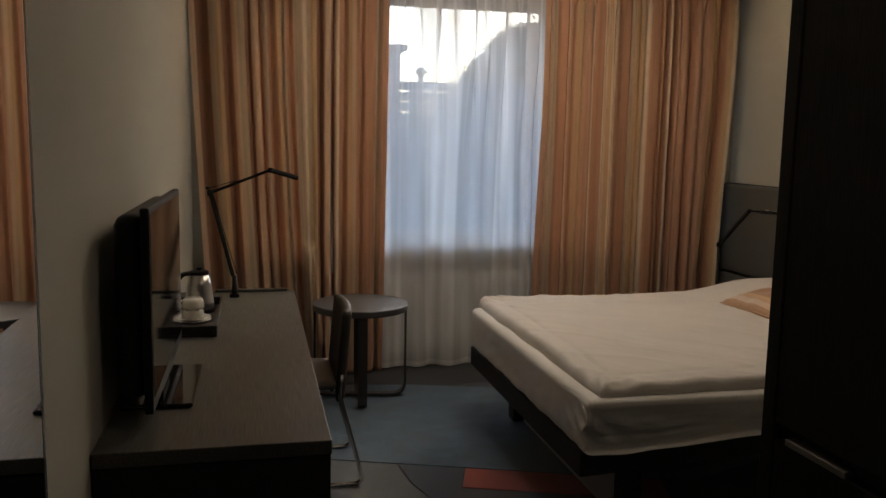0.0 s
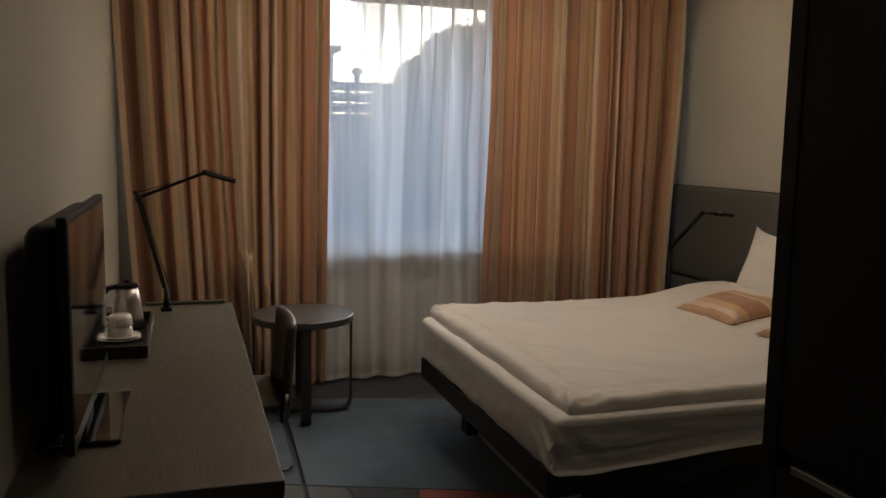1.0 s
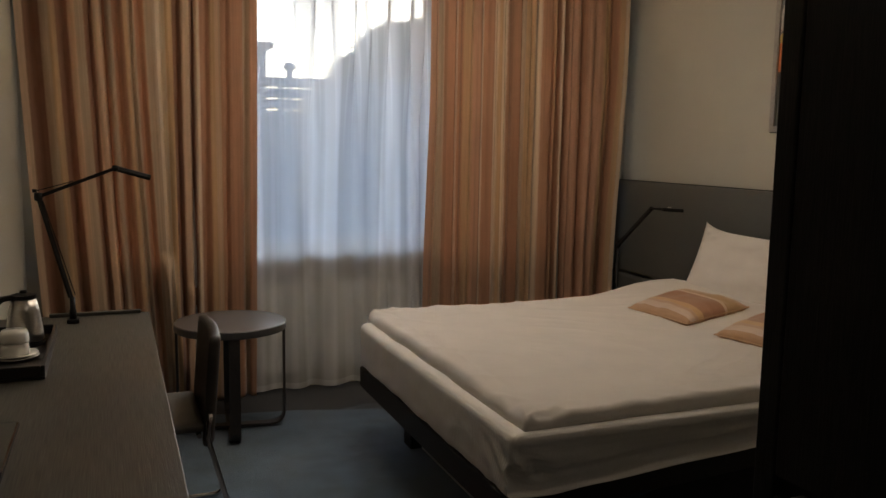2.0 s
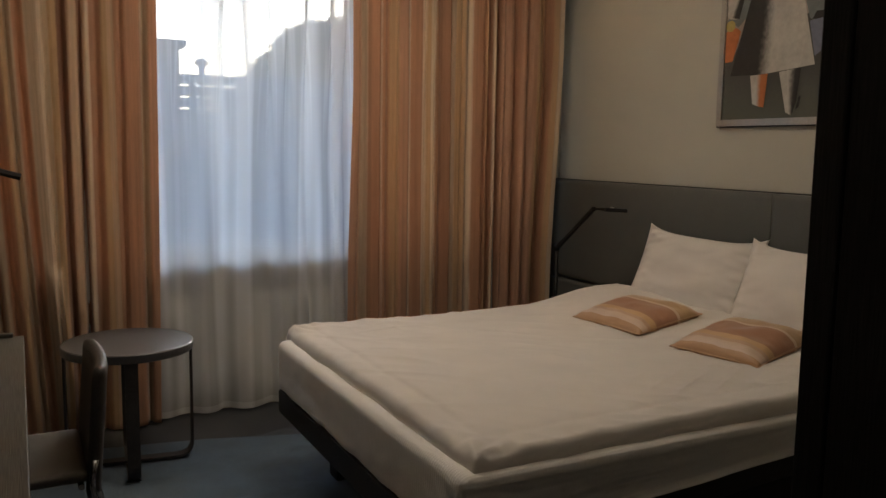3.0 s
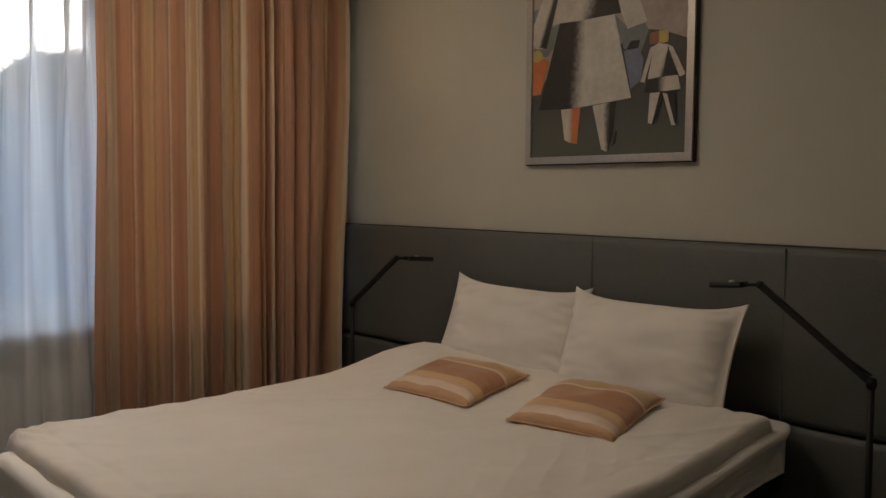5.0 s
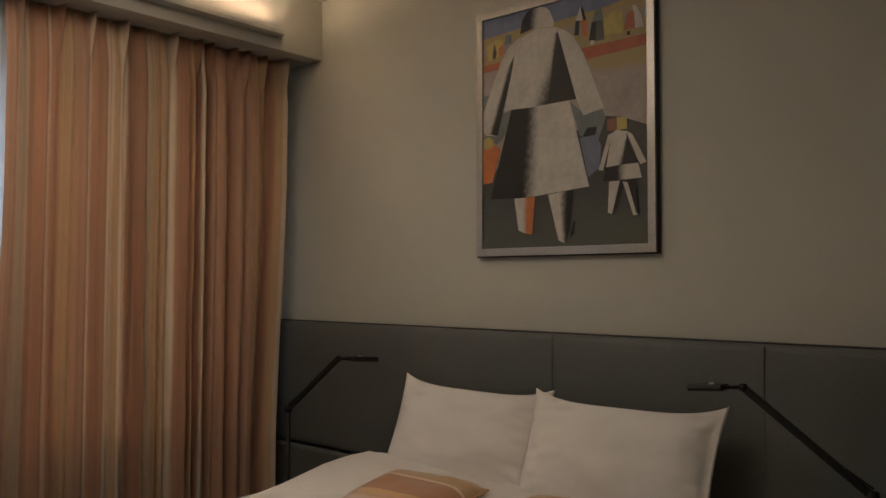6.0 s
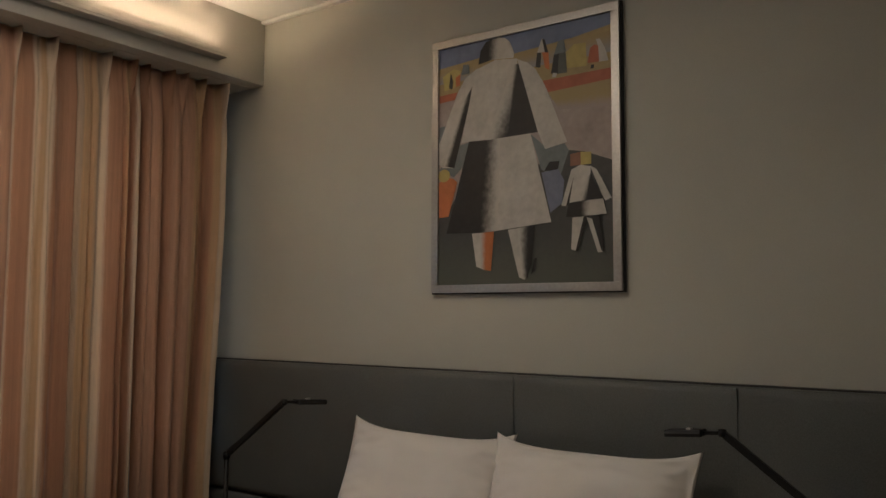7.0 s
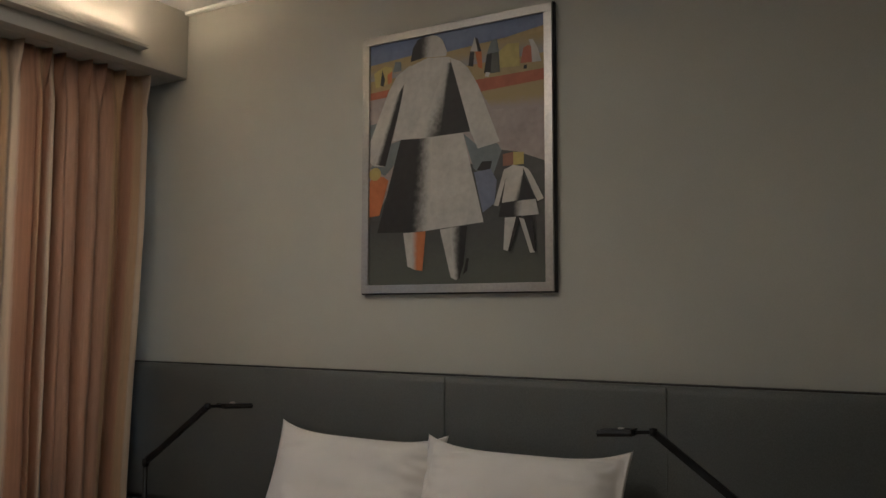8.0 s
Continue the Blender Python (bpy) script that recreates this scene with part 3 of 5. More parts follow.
# ---- cove light ----
def cove():
    c = thing("cove_light", "off-white cove ledge with a warm hidden light strip", "light")
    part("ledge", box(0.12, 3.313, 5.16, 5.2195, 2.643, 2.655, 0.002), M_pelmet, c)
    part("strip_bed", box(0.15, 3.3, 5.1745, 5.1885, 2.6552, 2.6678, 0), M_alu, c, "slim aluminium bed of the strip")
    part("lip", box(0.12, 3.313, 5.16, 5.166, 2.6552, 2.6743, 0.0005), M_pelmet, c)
    part("light_strip", box(0.16, 3.29, 5.175, 5.188, 2.668, 2.6745, 0), M_glow, c, "glowing warm light strip")
    # hidden shield, added to block the strip's glare on the pelmet face
    part("strip_shield", box(0.15, 3.3, 5.191, 5.196, 2.6552, 2.69, 0.001), M_alu, c, "unseen shield added to keep strip light off the pelmet")


cove()


# fill light added out of view to lift the room's brightness
def ceiling_fill():
    l = thing("ceiling_fill", "unseen fill light added on the ceiling, a round opal disc", "light", at=(1.75, 4.1, ZC))
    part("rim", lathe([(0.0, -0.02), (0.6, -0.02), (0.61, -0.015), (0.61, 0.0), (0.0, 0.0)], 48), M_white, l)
    part("diffuser", lathe([(0.0, -0.05), (0.4, -0.048), (0.55, -0.038), (0.59, -0.0205), (0.0, -0.0205)], 48), M_fill, l, "glowing warm opal disc of an added fill light")


# second unseen fill, added to brighten the bed's near side
def entrance_fill():
    l = thing("entrance_fill", "unseen fill light added over the entrance passage", "light", at=(1.25, 1.7, ZC))
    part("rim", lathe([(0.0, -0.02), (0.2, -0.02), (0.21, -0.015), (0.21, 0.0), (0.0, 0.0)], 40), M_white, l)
    part("diffuser", lathe([(0.0, -0.05), (0.12, -0.047), (0.175, -0.037), (0.195, -0.0205), (0.0, -0.0205)], 40), M_fill_entrance, l, "glowing warm opal disc of an added fill light")


ceiling_fill()
entrance_fill()


# ---- radiator ----
def radiator():
    r = thing("radiator", "white panel radiator under the window behind the voile", "radiator")
    part("panel", box(0.62, 2.75, 5.492, 5.515, 0.09, 0.632, 0.006), M_radiator, r)
    for k in range(5):
        part("grille_bar", box(1.3, 1.75, 5.486, 5.4915, 0.1 + k * 0.022, 0.112 + k * 0.022, 0.002, 1), M_radiator, r)
    part("top_grille", box(0.62, 2.75, 5.492, 5.517, 0.6322, 0.6385, 0.002), M_radiator, r)
    for x in (0.9, 2.5):
        part("foot", box(x, x + 0.05, 5.494, 5.512, 0.0, 0.0895, 0.004), M_radiator, r)


radiator()


# ---- bed ----
BX0, BX1, BY0, BY1 = 1.43, 3.46, 2.82, 4.50


def bed():
    b = thing("bed", "double bed with white fitted sheet on a black platform frame", "bed", at=(2.44, 3.69, 0))

    def local(bm):
        bmesh.ops.translate(bm, vec=(-2.44, -3.69, 0), verts=bm.verts)
        return bm

    def lift(x):
        """The slatted base slopes up towards the head."""
        return 0.105 * max(0.0, min(1.0, (x - 1.6) / 1.7))

    base = box(BX0 + 0.004, BX1 + 0.03, BY0 + 0.09, BY1 - 0.01, 0.285, 0.384, 0.006)
    for v in base.verts:
        v.co.z += 0.105 * max(0.0, (v.co.x - 1.6) / 1.7)
    part("platform", local(base), M_black, b)
    for x in (1.67, 3.3):
        for y in (3.0, 4.36):
            part("leg", local(box(x - 0.035, x + 0.035, y - 0.05, y + 0.05, 0.0, 0.288 + lift(x), 0.006)), M_black, b)
    part("plinth_board", local(box(1.69, 1.712, 3.06, 4.305, 0.0, 0.2845, 0.003)), M_grey_plinth, b, "grey board under the platform")
    cx, cy, h = (BX0 + BX1) / 2, (BY0 + BY1) / 2, 0.215

    def warp(c):
        x, y, z = c.x + cx, c.y + cy, c.z + 0.385 + h / 2
        top = step(-0.02, 0.09, c.z)
        z += 0.055 * top * step(2.6, 3.3, x)
        side = 1 - top
        # the head end of the base is raised a little, and its corner well rounded
        z += side * lift(x)
        e = math.hypot(max(0.0, x - 3.3), max(0.0, 2.98 - y))
        if x > 3.3 and y < 2.98 and e > 0.16:
            x, y = 3.3 + (x - 3.3) * 0.16 / e, 2.98 - (2.98 - y) * 0.16 / e
        g = 0.004 * nz(x * 3, y * 3, z * 5) + 0.002 * nz(x * 11, y * 11, z * 13)
        foot = step(BX0 + 0.06, BX0, x)
        x -= foot * (0.006 * nz(y * 9 + z * 14, z * 9 - y * 4) + g) * side
        near = step(BY0 + 0.06, BY0, y)
        y -= near * (g + 0.010 * nz(x * 2.5, z * 14 + x) * side)
        y += near * 0.085 * (1 - (c.z + h / 2) / h)
        # the topper's lower edge shows as a line through the sheet
        y += near * (0.004 * math.exp(-((c.z + 0.04) / 0.01) ** 2) - 0.005 * step(-0.05, -0.03, c.z) * side)
        # pulled folds at the corner of the fitted sheet
        q = math.hypot(x - BX0, y - BY0)
        pull = math.exp(-(q / 0.2) ** 2) * side
        x -= 0.006 * foot * pull * math.sin(70 * (c.z - 0.7 * (y - BY0)))
        y -= 0.006 * near * pull * math.sin(60 * (c.z + 0.9 * (x - BX0)))
        x -= 0.003 * foot * side * math.sin(46 * (c.z + 0.55 * y)) * max(0.0, nz(y * 2.3, 7.7))
        z += 0.5 * g * top
        # the sheet is tucked under the platform's edge in soft pulls
        if c.z < -h / 2 + 0.02:
            z -= 0.006 * (1 + nz(x * 6, y * 6))
        return Vector((x - 2.44, y - 3.69, z))

    part("mattress", soft_box((BX1 - BX0, BY1 - BY0, h), 0.036, (110, 90, 26), warp), M_sheet, b, "mattress in a white fitted sheet", True)
    return b


bed()


def duvet():
    """A plump quilt over the mattress, rolled at its edges and creased."""
    x0, x1, y0, y1 = 1.475, 3.29, 2.857, 4.53
    nx, ny = 220, 200
    bm = bmesh.new()

    def top(u, v):
        x, y = x0 + (x1 - x0) * u, y0 + (y1 - y0) * v
        base = 0.597 + 0.055 * step(2.6, 3.3, x)
        ex, ey = min(u, 1 - u) * (x1 - x0), min(v, 1 - v) * (y1 - y0)
        e = min(ex, ey)
        roll = math.sqrt(max(0.0, 1 - (1 - min(1, e / 0.028)) ** 2))
        puff = 0.052 + 0.009 * nz(x * 1.6, y * 1.6) + 0.003 * nz(x * 5, y * 4)
        puff += 0.030 * step(2.7, 3.1, x) * step(3.9, 4.3, y)
        # creases: long soft ones along the bed, short puckers by the near edge
        w = 0.005 * (1 - abs(nz(x * 2.2 + 3, y * 4 + x * 3))) ** 9 + 0.002 * (1 - abs(nz(x * 6 + y * 5, y * 3 + 9))) ** 8
        # a fan of soft pulls before the cushions
        q = 0.82 * (y - 3.15) - 0.57 * (x - 2.5)
        w += 0.007 * (1 - abs(math.sin(q * 34 + 2.5 * nz(x * 3, y * 3)))) ** 2 * math.exp(-((x - 2.5) / 0.3) ** 2 - ((y - 3.13) / 0.16) ** 2)
        w += 0.005 * (1 - abs(math.sin((y - 4.3) * 40 + 2 * nz(x * 2.5, y * 2)))) ** 3 * math.exp(-((x - 1.85) / 0.25) ** 2 - ((y - 4.33) / 0.09) ** 2)
        w += 0.006 * nz(x * 13, y * 5) * step(0.16, 0.03, ey) * step(2.6, 1.6, x) + 0.004 * nz(x * 4, y * 9) * step(0.2, 0.03, ex)
        for gx, gy in ((x0, y0), (x0, y1)):
            q, ang = math.hypot(x - gx, y - gy), math.atan2(abs(y - gy), abs(x - gx))
            w += 0.011 * math.sin(ang * 13 + 4 * nz(x * 6, y * 6)) * math.exp(-(q / 0.15) ** 2)
        seam = -0.005 * math.exp(-((ey - 0.13) / 0.018) ** 2) * step(0.9, 0.3, v) - 0.004 * math.exp(-((ex - 0.1) / 0.016) ** 2) * step(0.5, 0.2, u)
        z = base + (puff + w + seam) * roll
        # the edge drapes over the mattress rim
        z -= 0.004 * step(0.05, 0.0, (x - x0))
        wx = 0.012 * nz(y * 5, 2.2) * step(0.2, 0, u) - 0.012 * nz(y * 4, 8.2) * step(0.8, 1, u)
        wy = 0.006 * nz(x * 5, 5.1) * step(0.2, 0, v) - 0.012 * nz(x * 4, 1.1) * step(0.8, 1, v)
        return x + wx, y + wy, z

    g = []
    for i in range(nx + 1):
        row = []
        for j in range(ny + 1):
            row.append(bm.verts.new(top(i / nx, j / ny)))
        g.append(row)
    for i in range(nx):
        for j in range(ny):
            bm.faces.new((g[i][j], g[i + 1][j], g[i + 1][j + 1], g[i][j + 1]))
    border = [g[i][0] for i in range(nx + 1)] + [g[nx][j] for j in range(1, ny + 1)] + [g[i][ny] for i in range(nx - 1, -1, -1)] + [g[0][j] for j in range(ny - 1, 0, -1)]
    low = []
    c = Vector(((x0 + x1) / 2, (y0 + y1) / 2, 0))
    for v in border:
        d = (c - v.co)
        d.z = 0
        d = Vector((math.copysign(min(abs(d.x), 0.02), d.x), math.copysign(min(abs(d.y), 0.02), d.y), -0.004))
        low.append(bm.verts.new(v.co + d))
    m = len(border)
    for i in range(m):
        bm.faces.new((border[i], border[(i + 1) % m], low[(i + 1) % m], low[i]))
    bm.faces.new(low)
    rim = [v.co.copy() + Vector((0, 0, -0.001)) for v in border]
    d = thing("duvet", "rumpled white duvet spread over the bed", "duvet")
    part("cover", bm, M_linen, d, smooth=True)
    part("edge_seam", sweep(rim[::2], ring(0.0014, 6), closed=True), M_linen, d, smooth=True)
    return d


duvet()


def cushion_mesh(w, d, t, seed, ears=0.06, n=44, power=2.4, crease=0.01, sag=None, flange=0.0, square=2):
    """A stuffed square with pointed corners. Local x and y lie in its plane; u of the UV map runs along x in metres."""
    bm = bmesh.new()
    uvl = bm.loops.layers.uv.new("UVMap")
    sides = []
    for s in (1, -1):
        g = []
        for i in range(n + 1):
            row = []
            for j in range(n + 1):
                a, b = 2 * i / n - 1, 2 * j / n - 1
                k = (1 - min(1, abs(a) / (1 - flange)) ** power) * (1 - min(1, abs(b) / (1 - flange)) ** power)
                x = a * w / 2 * (1 - (ears if sag is None else sag) * (1 - abs(b) ** square) * abs(a) ** 3)
                y = b * d / 2 * (1 - ears * (1 - a * a) * abs(b) ** 3)
                z = s * t / 2 * max(k, 0) ** 0.55
                z += crease * nz(a * 2.3 + seed, b * 2.3, s) * max(k, 0) ** 0.4
                z += 0.6 * crease * nz(a * 7 + seed, b * 5, s * 3) * (1 - k) * (0 if k <= 0 else 1)
                if flange and abs(a) < 0.999 and abs(b) < 0.999:
                    z += s * 0.002
                row.append(bm.verts.new((x, y, z)))
            g.append(row)
        sides.append(g)
    for g in sides:
        for i in range(n):
            for j in range(n):
                f = bm.faces.new((g[i][j], g[i + 1][j], g[i + 1][j + 1], g[i][j + 1]))
                for l, (p, q) in zip(f.loops, ((i, j), (i + 1, j), (i + 1, j + 1), (i, j + 1))):
                    l[uvl].uv = (0.002 + 0.996 * p / n * w, q / n * d)
    bmesh.ops.remove_doubles(bm, verts=bm.verts, dist=2e-4)
    return bm


def pillow(name, y, width, seed, tilt, twist, label, z=0.832, x=3.345):
    bm = cushion_mesh(0.46, width, 0.17, seed, ears=0.055, n=64, power=2.6, crease=0.022, sag=0.19, flange=0.07, square=4)
    ob = link(name, bm, M_linen, smooth=True)
    ob.matrix_world = Matrix.Translation((x, y, z)) @ Euler((radians(twist), radians(tilt), 0)).to_matrix().to_4x4()
    return tagged(ob, label, "pillow", "pillows against the headboard")


pillow("pillow", 4.06, 0.74, 3, -68, 3, "plump white pillow with pointed corner leaning on the headboard")
pillow("pillow", 3.385, 0.75, 8, -67, -1, "plump white pillow propped upright against the headboard", x=3.328)


def throw_cushion(x, y, z, turn, tip, seed, label, deep, wide):
    bm = cushion_mesh(deep, wide, 0.115, seed, ears=0.05, n=44, power=3.4, crease=0.010)
    c = thing("throw_cushion", label, "cushion", "striped cushions on the bed")
    c.matrix_world = pose(x, y, z, 0, tip, turn)
    part("cover", bm, M_cushion, c, smooth=True)
    # a thin sewn edge runs round the cover
    rim = []
    for k in range(96):
        side, t = divmod(k, 24)
        t = t / 12 - 1
        a, b = ((t, -1), (1, t), (-t, 1), (-1, -t))[side]
        rim.append((a * deep / 2 * (1 - 0.05 * (1 - b * b) * abs(a) ** 3), b * wide / 2 * (1 - 0.05 * (1 - a * a) * abs(b) ** 3), 0.001 * nz(k * 0.7, seed)))
    part("piping", sweep(rim, ring(0.0032, 6), closed=True), M_piping, c, "gold sewn edge", True)
    return c


throw_cushion(2.93, 3.955, 0.687, 4, -8, 1, "satin cushion striped in brown, gold and cream", 0.38, 0.42)
throw_cushion(2.94, 3.345, 0.695, 8, -9, 6, "satin cushion striped in brown, gold and cream", 0.385, 0.39)


# ---- headboard ----
def headboard():
    h = thing("headboard", "wall-wide padded headboard in dark grey leather", "headboard")

    def pad(y0, y1, z0, z1):
        def warp(c):
            q = Vector(c)
            q.x -= 0.008 * (1 - (2 * c.y / (y1 - y0)) ** 8) * (1 - (2 * c.z / (z1 - z0)) ** 6)
            q.x += 0.0025 * nz(c.y * 4 + y0, c.z * 4)
            # a stitched line across the long pad
            q.x += 0.0008 * math.exp(-((c.y + (y0 + y1) / 2 - 2.933) / 0.008) ** 2)
            return q + Vector((3.547, (y0 + y1) / 2, (z0 + z1) / 2))
        return soft_box((0.082, y1 - y0, z1 - z0), 0.003, (4, 240, 24), warp)

    for y0, y1 in ((2.0, 3.7424), (3.7427, 5.512)):
        part("upper_panel", pad(y0, y1, 0.632, 1.238), M_leather, h, smooth=True)
        part("lower_panel", pad(y0, y1, 0.03, 0.622), M_leather, h, smooth=True)
    part("stitch_line", box(3.4962, 3.507, 2.9322, 2.9345, 0.637, 1.2335, 0), M_thread, h, "pale stitched seam down the pad")
    part("backing", box(3.555, 3.588, 1.995, 5.515, 0.0, 1.243, 0.003), M_black, h)


headboard()


# ---- reading lamps ----
def reading_lamp(base, joint, elbow, tip, label):
    """A jointed lamp on a slim pole: pole, raked arm, small flat head."""
    l = thing("reading_lamp", label, "lamp", "reading lamps beside the bed", at=(base[0], base[1], 0))
    o = Vector((base[0], base[1], 0))
    B, J, E, T = (Vector(p) - o for p in (base, joint, elbow, tip))
    part("base_plate", lathe([(0.0, 0), (0.10, 0), (0.105, 0.004), (0.104, 0.014), (0.095, 0.02), (0.012, 0.022)], 36), M_lamp, l, smooth=False)
    part("pole", sweep([Vector((0, 0, 0.02)), J], ring(0.0095, 12)), M_lamp, l, smooth=True)
    part("joint", lathe([(0.0, -0.016), (0.014, -0.014), (0.016, 0), (0.014, 0.014), (0.0, 0.016)], 14, J), M_lamp, l, smooth=True)
    part("arm", sweep([J, J.lerp(E, 0.5), E], rect(0.014, 0.019)), M_lamp, l)
    part("spring_rod", sweep([J + Vector((0, 0, 0.022)), J.lerp(E, 0.2) + Vector((0, 0, 0.012))], ring(0.003, 8)), M_lamp, l, smooth=True)
    part("elbow", lathe([(0.0, -0.012), (0.011, -0.010), (0.012, 0), (0.011, 0.010), (0.0, 0.012)], 14, E), M_lamp, l, smooth=True)
    d = (T - E).normalized()
    hd = part("head", sweep([E + d * 0.055, E + d * 0.06, T - d * 0.004, T], [(-0.028, -0.009), (0.028, -0.009), (0.033, 0), (0.026, 0.009), (-0.026, 0.009), (-0.033, 0)]), M_lamp, l)
    part("neck", sweep([E, E + d * 0.06], rect(0.012, 0.01)), M_lamp, l)
    m = E.lerp(T, 0.6)
    part("switch_tab", box(m.x - 0.008, m.x + 0.008, m.y - 0.008, m.y + 0.008, m.z + 0.007, m.z + 0.014, 0.002), M_steel, hd, "small bright switch")
    return l


reading_lamp((3.19, 4.955, 0), (3.19, 4.955, 0.868), (3.119, 4.54, 1.122), (3.29, 4.50, 1.112), "black jointed reading lamp on a slim pole, bent over the bed")
reading_lamp((3.236, 2.545, 0), (3.236, 2.554, 0.874), (3.236, 2.897, 1.132), (3.236, 3.055, 1.12), "black jointed reading lamp standing beside the pillows")


# ---- picture ----
def picture():
    y0, y1, z0, z1 = 3.333, 4.163, 1.547, 2.585
    p = thing("framed_picture", "abstract poster of pale and dark geometric shapes in a silver frame", "picture", at=(XR, (y0 + y1) / 2, z0))
    w, h, fw = y1 - y0, z1 - z0, 0.032
    # local: x out of the wall is negative, y along the wall
    for n, (a0, a1, b0, b1) in (("a", (-w / 2, w / 2, 0, fw)), ("b", (-w / 2, w / 2, h - fw, h)), ("c", (-w / 2, -w / 2 + fw, fw, h - fw)), ("d", (w / 2 - fw, w / 2, fw, h - fw))):
        part("frame_bar", box(-0.031, -0.0203, a0, a1, b0, b1, 0.0012), M_alu, p, "satin silver frame bar")
    part("shadow_box", box(-0.02, -0.0005, -w / 2 - 0.005, w / 2 + 0.005, -0.005, h + 0.005, 0.002), M_black, p, "black outer edge")
    iw, ih = w - 2 * fw, h - 2 * fw
    tones = {
        "ground": (0.075, 0.074, 0.068), "mauve": (0.36, 0.3, 0.27), "sand": (0.37, 0.28, 0.13), "sky": (0.17, 0.2, 0.3), "brick": (0.38, 0.12, 0.06),
        "pale": (0.5, 0.47, 0.42), "dark": (0.032, 0.029, 0.026), "yellow": (0.45, 0.36, 0.12), "orange": (0.5, 0.17, 0.06), "umber": (0.24, 0.12, 0.075), "blue": (0.17, 0.185, 0.25),
        "tan": (0.3, 0.17, 0.095), "slate": (0.17, 0.19, 0.19), "moss": (0.1, 0.105, 0.085), "grey": (0.15, 0.14, 0.125), "smoke": (0.3, 0.29, 0.28)}
    mats = {k: mat("poster_" + k, c, 0.5, grain=0.08, scale=40, blotch=0.12, bscale=9, specular=0.3) for k, c in tones.items()}
    layer = [0]

    def shape(points, key):
        layer[0] += 1
        x = -0.0205 - 0.0001 * layer[0]
        bm = bmesh.new()
        bm.faces.new([bm.verts.new((x, iw / 2 - iw * min(1, max(0, u)), fw + ih * (1 - min(1, max(0, v))))) for u, v in points])
        part("print_shape", bm, mats[key], p)

    def blend(first, last):
        """A print tone that passes into another across u of the UV map, with a brushed edge."""
        key = first + "_" + last
        if key not in mats:
            m = mats[key] = mat("poster_" + key, tones[first], 0.5, grain=0.06, scale=40, specular=0.3)
            nt = m.node_tree
            uv = nt.nodes.new("ShaderNodeUVMap")
            sep = nt.nodes.new("ShaderNodeSeparateXYZ")
            nt.links.new(uv.outputs[0], sep.inputs[0])
            tc = nt.nodes.new("ShaderNodeTexCoord")
            ns = nt.nodes.new("ShaderNodeTexNoise")
            ns.inputs["Scale"].default_value, ns.inputs["Detail"].default_value = 60, 5
            nt.links.new(tc.outputs["Object"], ns.inputs["Vector"])
            ad = nt.nodes.new("ShaderNodeMath")
            ad.operation, ad.inputs[1].default_value = "MULTIPLY_ADD", 0.5
            nt.links.new(ns.outputs[0], ad.inputs[0])
            nt.links.new(sep.outputs[0], ad.inputs[2])
            mr = nt.nodes.new("ShaderNodeMapRange")
            mr.interpolation_type = "SMOOTHSTEP"
            mr.inputs["From Min"].default_value, mr.inputs["From Max"].default_value = 0.25, 1.25
            nt.links.new(ad.outputs[0], mr.inputs["Value"])
            mx = nt.nodes.new("ShaderNodeMix")
            mx.data_type = "RGBA"
            mx.inputs[6].default_value, mx.inputs[7].default_value = (*tones[first], 1), (*tones[last], 1)
            nt.links.new(mr.outputs[0], mx.inputs[0])
            nt.links.new(mx.outputs[2], nt.nodes["Principled BSDF"].inputs["Base Color"])
        return mats[key]

    def fade(a0, a1, b0, b1, first, last):
        """A four-sided patch that passes from one tone at the edge a0-a1 to another at b0-b1."""
        layer[0] += 1
        x = -0.0205 - 0.0001 * layer[0]
        bm = bmesh.new()
        uvl = bm.loops.layers.uv.new("UVMap")
        f = bm.faces.new([bm.verts.new((x, iw / 2 - iw * min(1, max(0, u)), fw + ih * (1 - min(1, max(0, v))))) for u, v in (a0, a1, b1, b0)])
        for l, q in zip(f.loops, ((0, 0), (0, 1), (1, 1), (1, 0))):
            l[uvl].uv = q
        part("print_shape", bm, blend(first, last), p)

    def oval(u, v, a, b, key, n=20):
        shape([(u + a * math.cos(2 * math.pi * i / n), v + b * math.sin(2 * math.pi * i / n)) for i in range(n)], key)

    shape([(0, 0), (1, 0), (1, 1), (0, 1)], "mauve")
    shape([(-0.0, 0.0), (1.0, 0.0), (1.0, 0.045), (0.799, 0.066), (0.471, 0.081), (0.259, 0.069), (0.0, 0.083)], "sky")
    shape([(0.0, 0.083), (0.259, 0.069), (0.471, 0.081), (0.799, 0.066), (1.0, 0.045), (0.998, 0.209), (0.63, 0.213), (0.001, 0.2)], "sand")
    fade((0.0, 0.096), (0.999, 0.07), (0.001, 0.151), (0.999, 0.15), "sand", "smoke")
    shape([(0.001, 0.2), (0.121, 0.195), (0.102, 0.226), (0.001, 0.23)], "brick")
    shape([(0.63, 0.213), (0.998, 0.209), (0.998, 0.251), (0.662, 0.262)], "brick")
    fade((0.662, 0.262), (0.998, 0.251), (0.686, 0.296), (0.998, 0.299), "sand", "sand")
    fade((0.686, 0.289), (0.998, 0.294), (0.718, 0.337), (0.997, 0.352), "sand", "mauve")
    shape([(0.001, 0.334), (0.074, 0.329), (0.027, 0.415), (0.002, 0.413)], "slate")
    shape([(0.093, 0.427), (0.196, 0.414), (0.168, 0.505), (0.097, 0.553), (0.002, 0.517)], "slate")
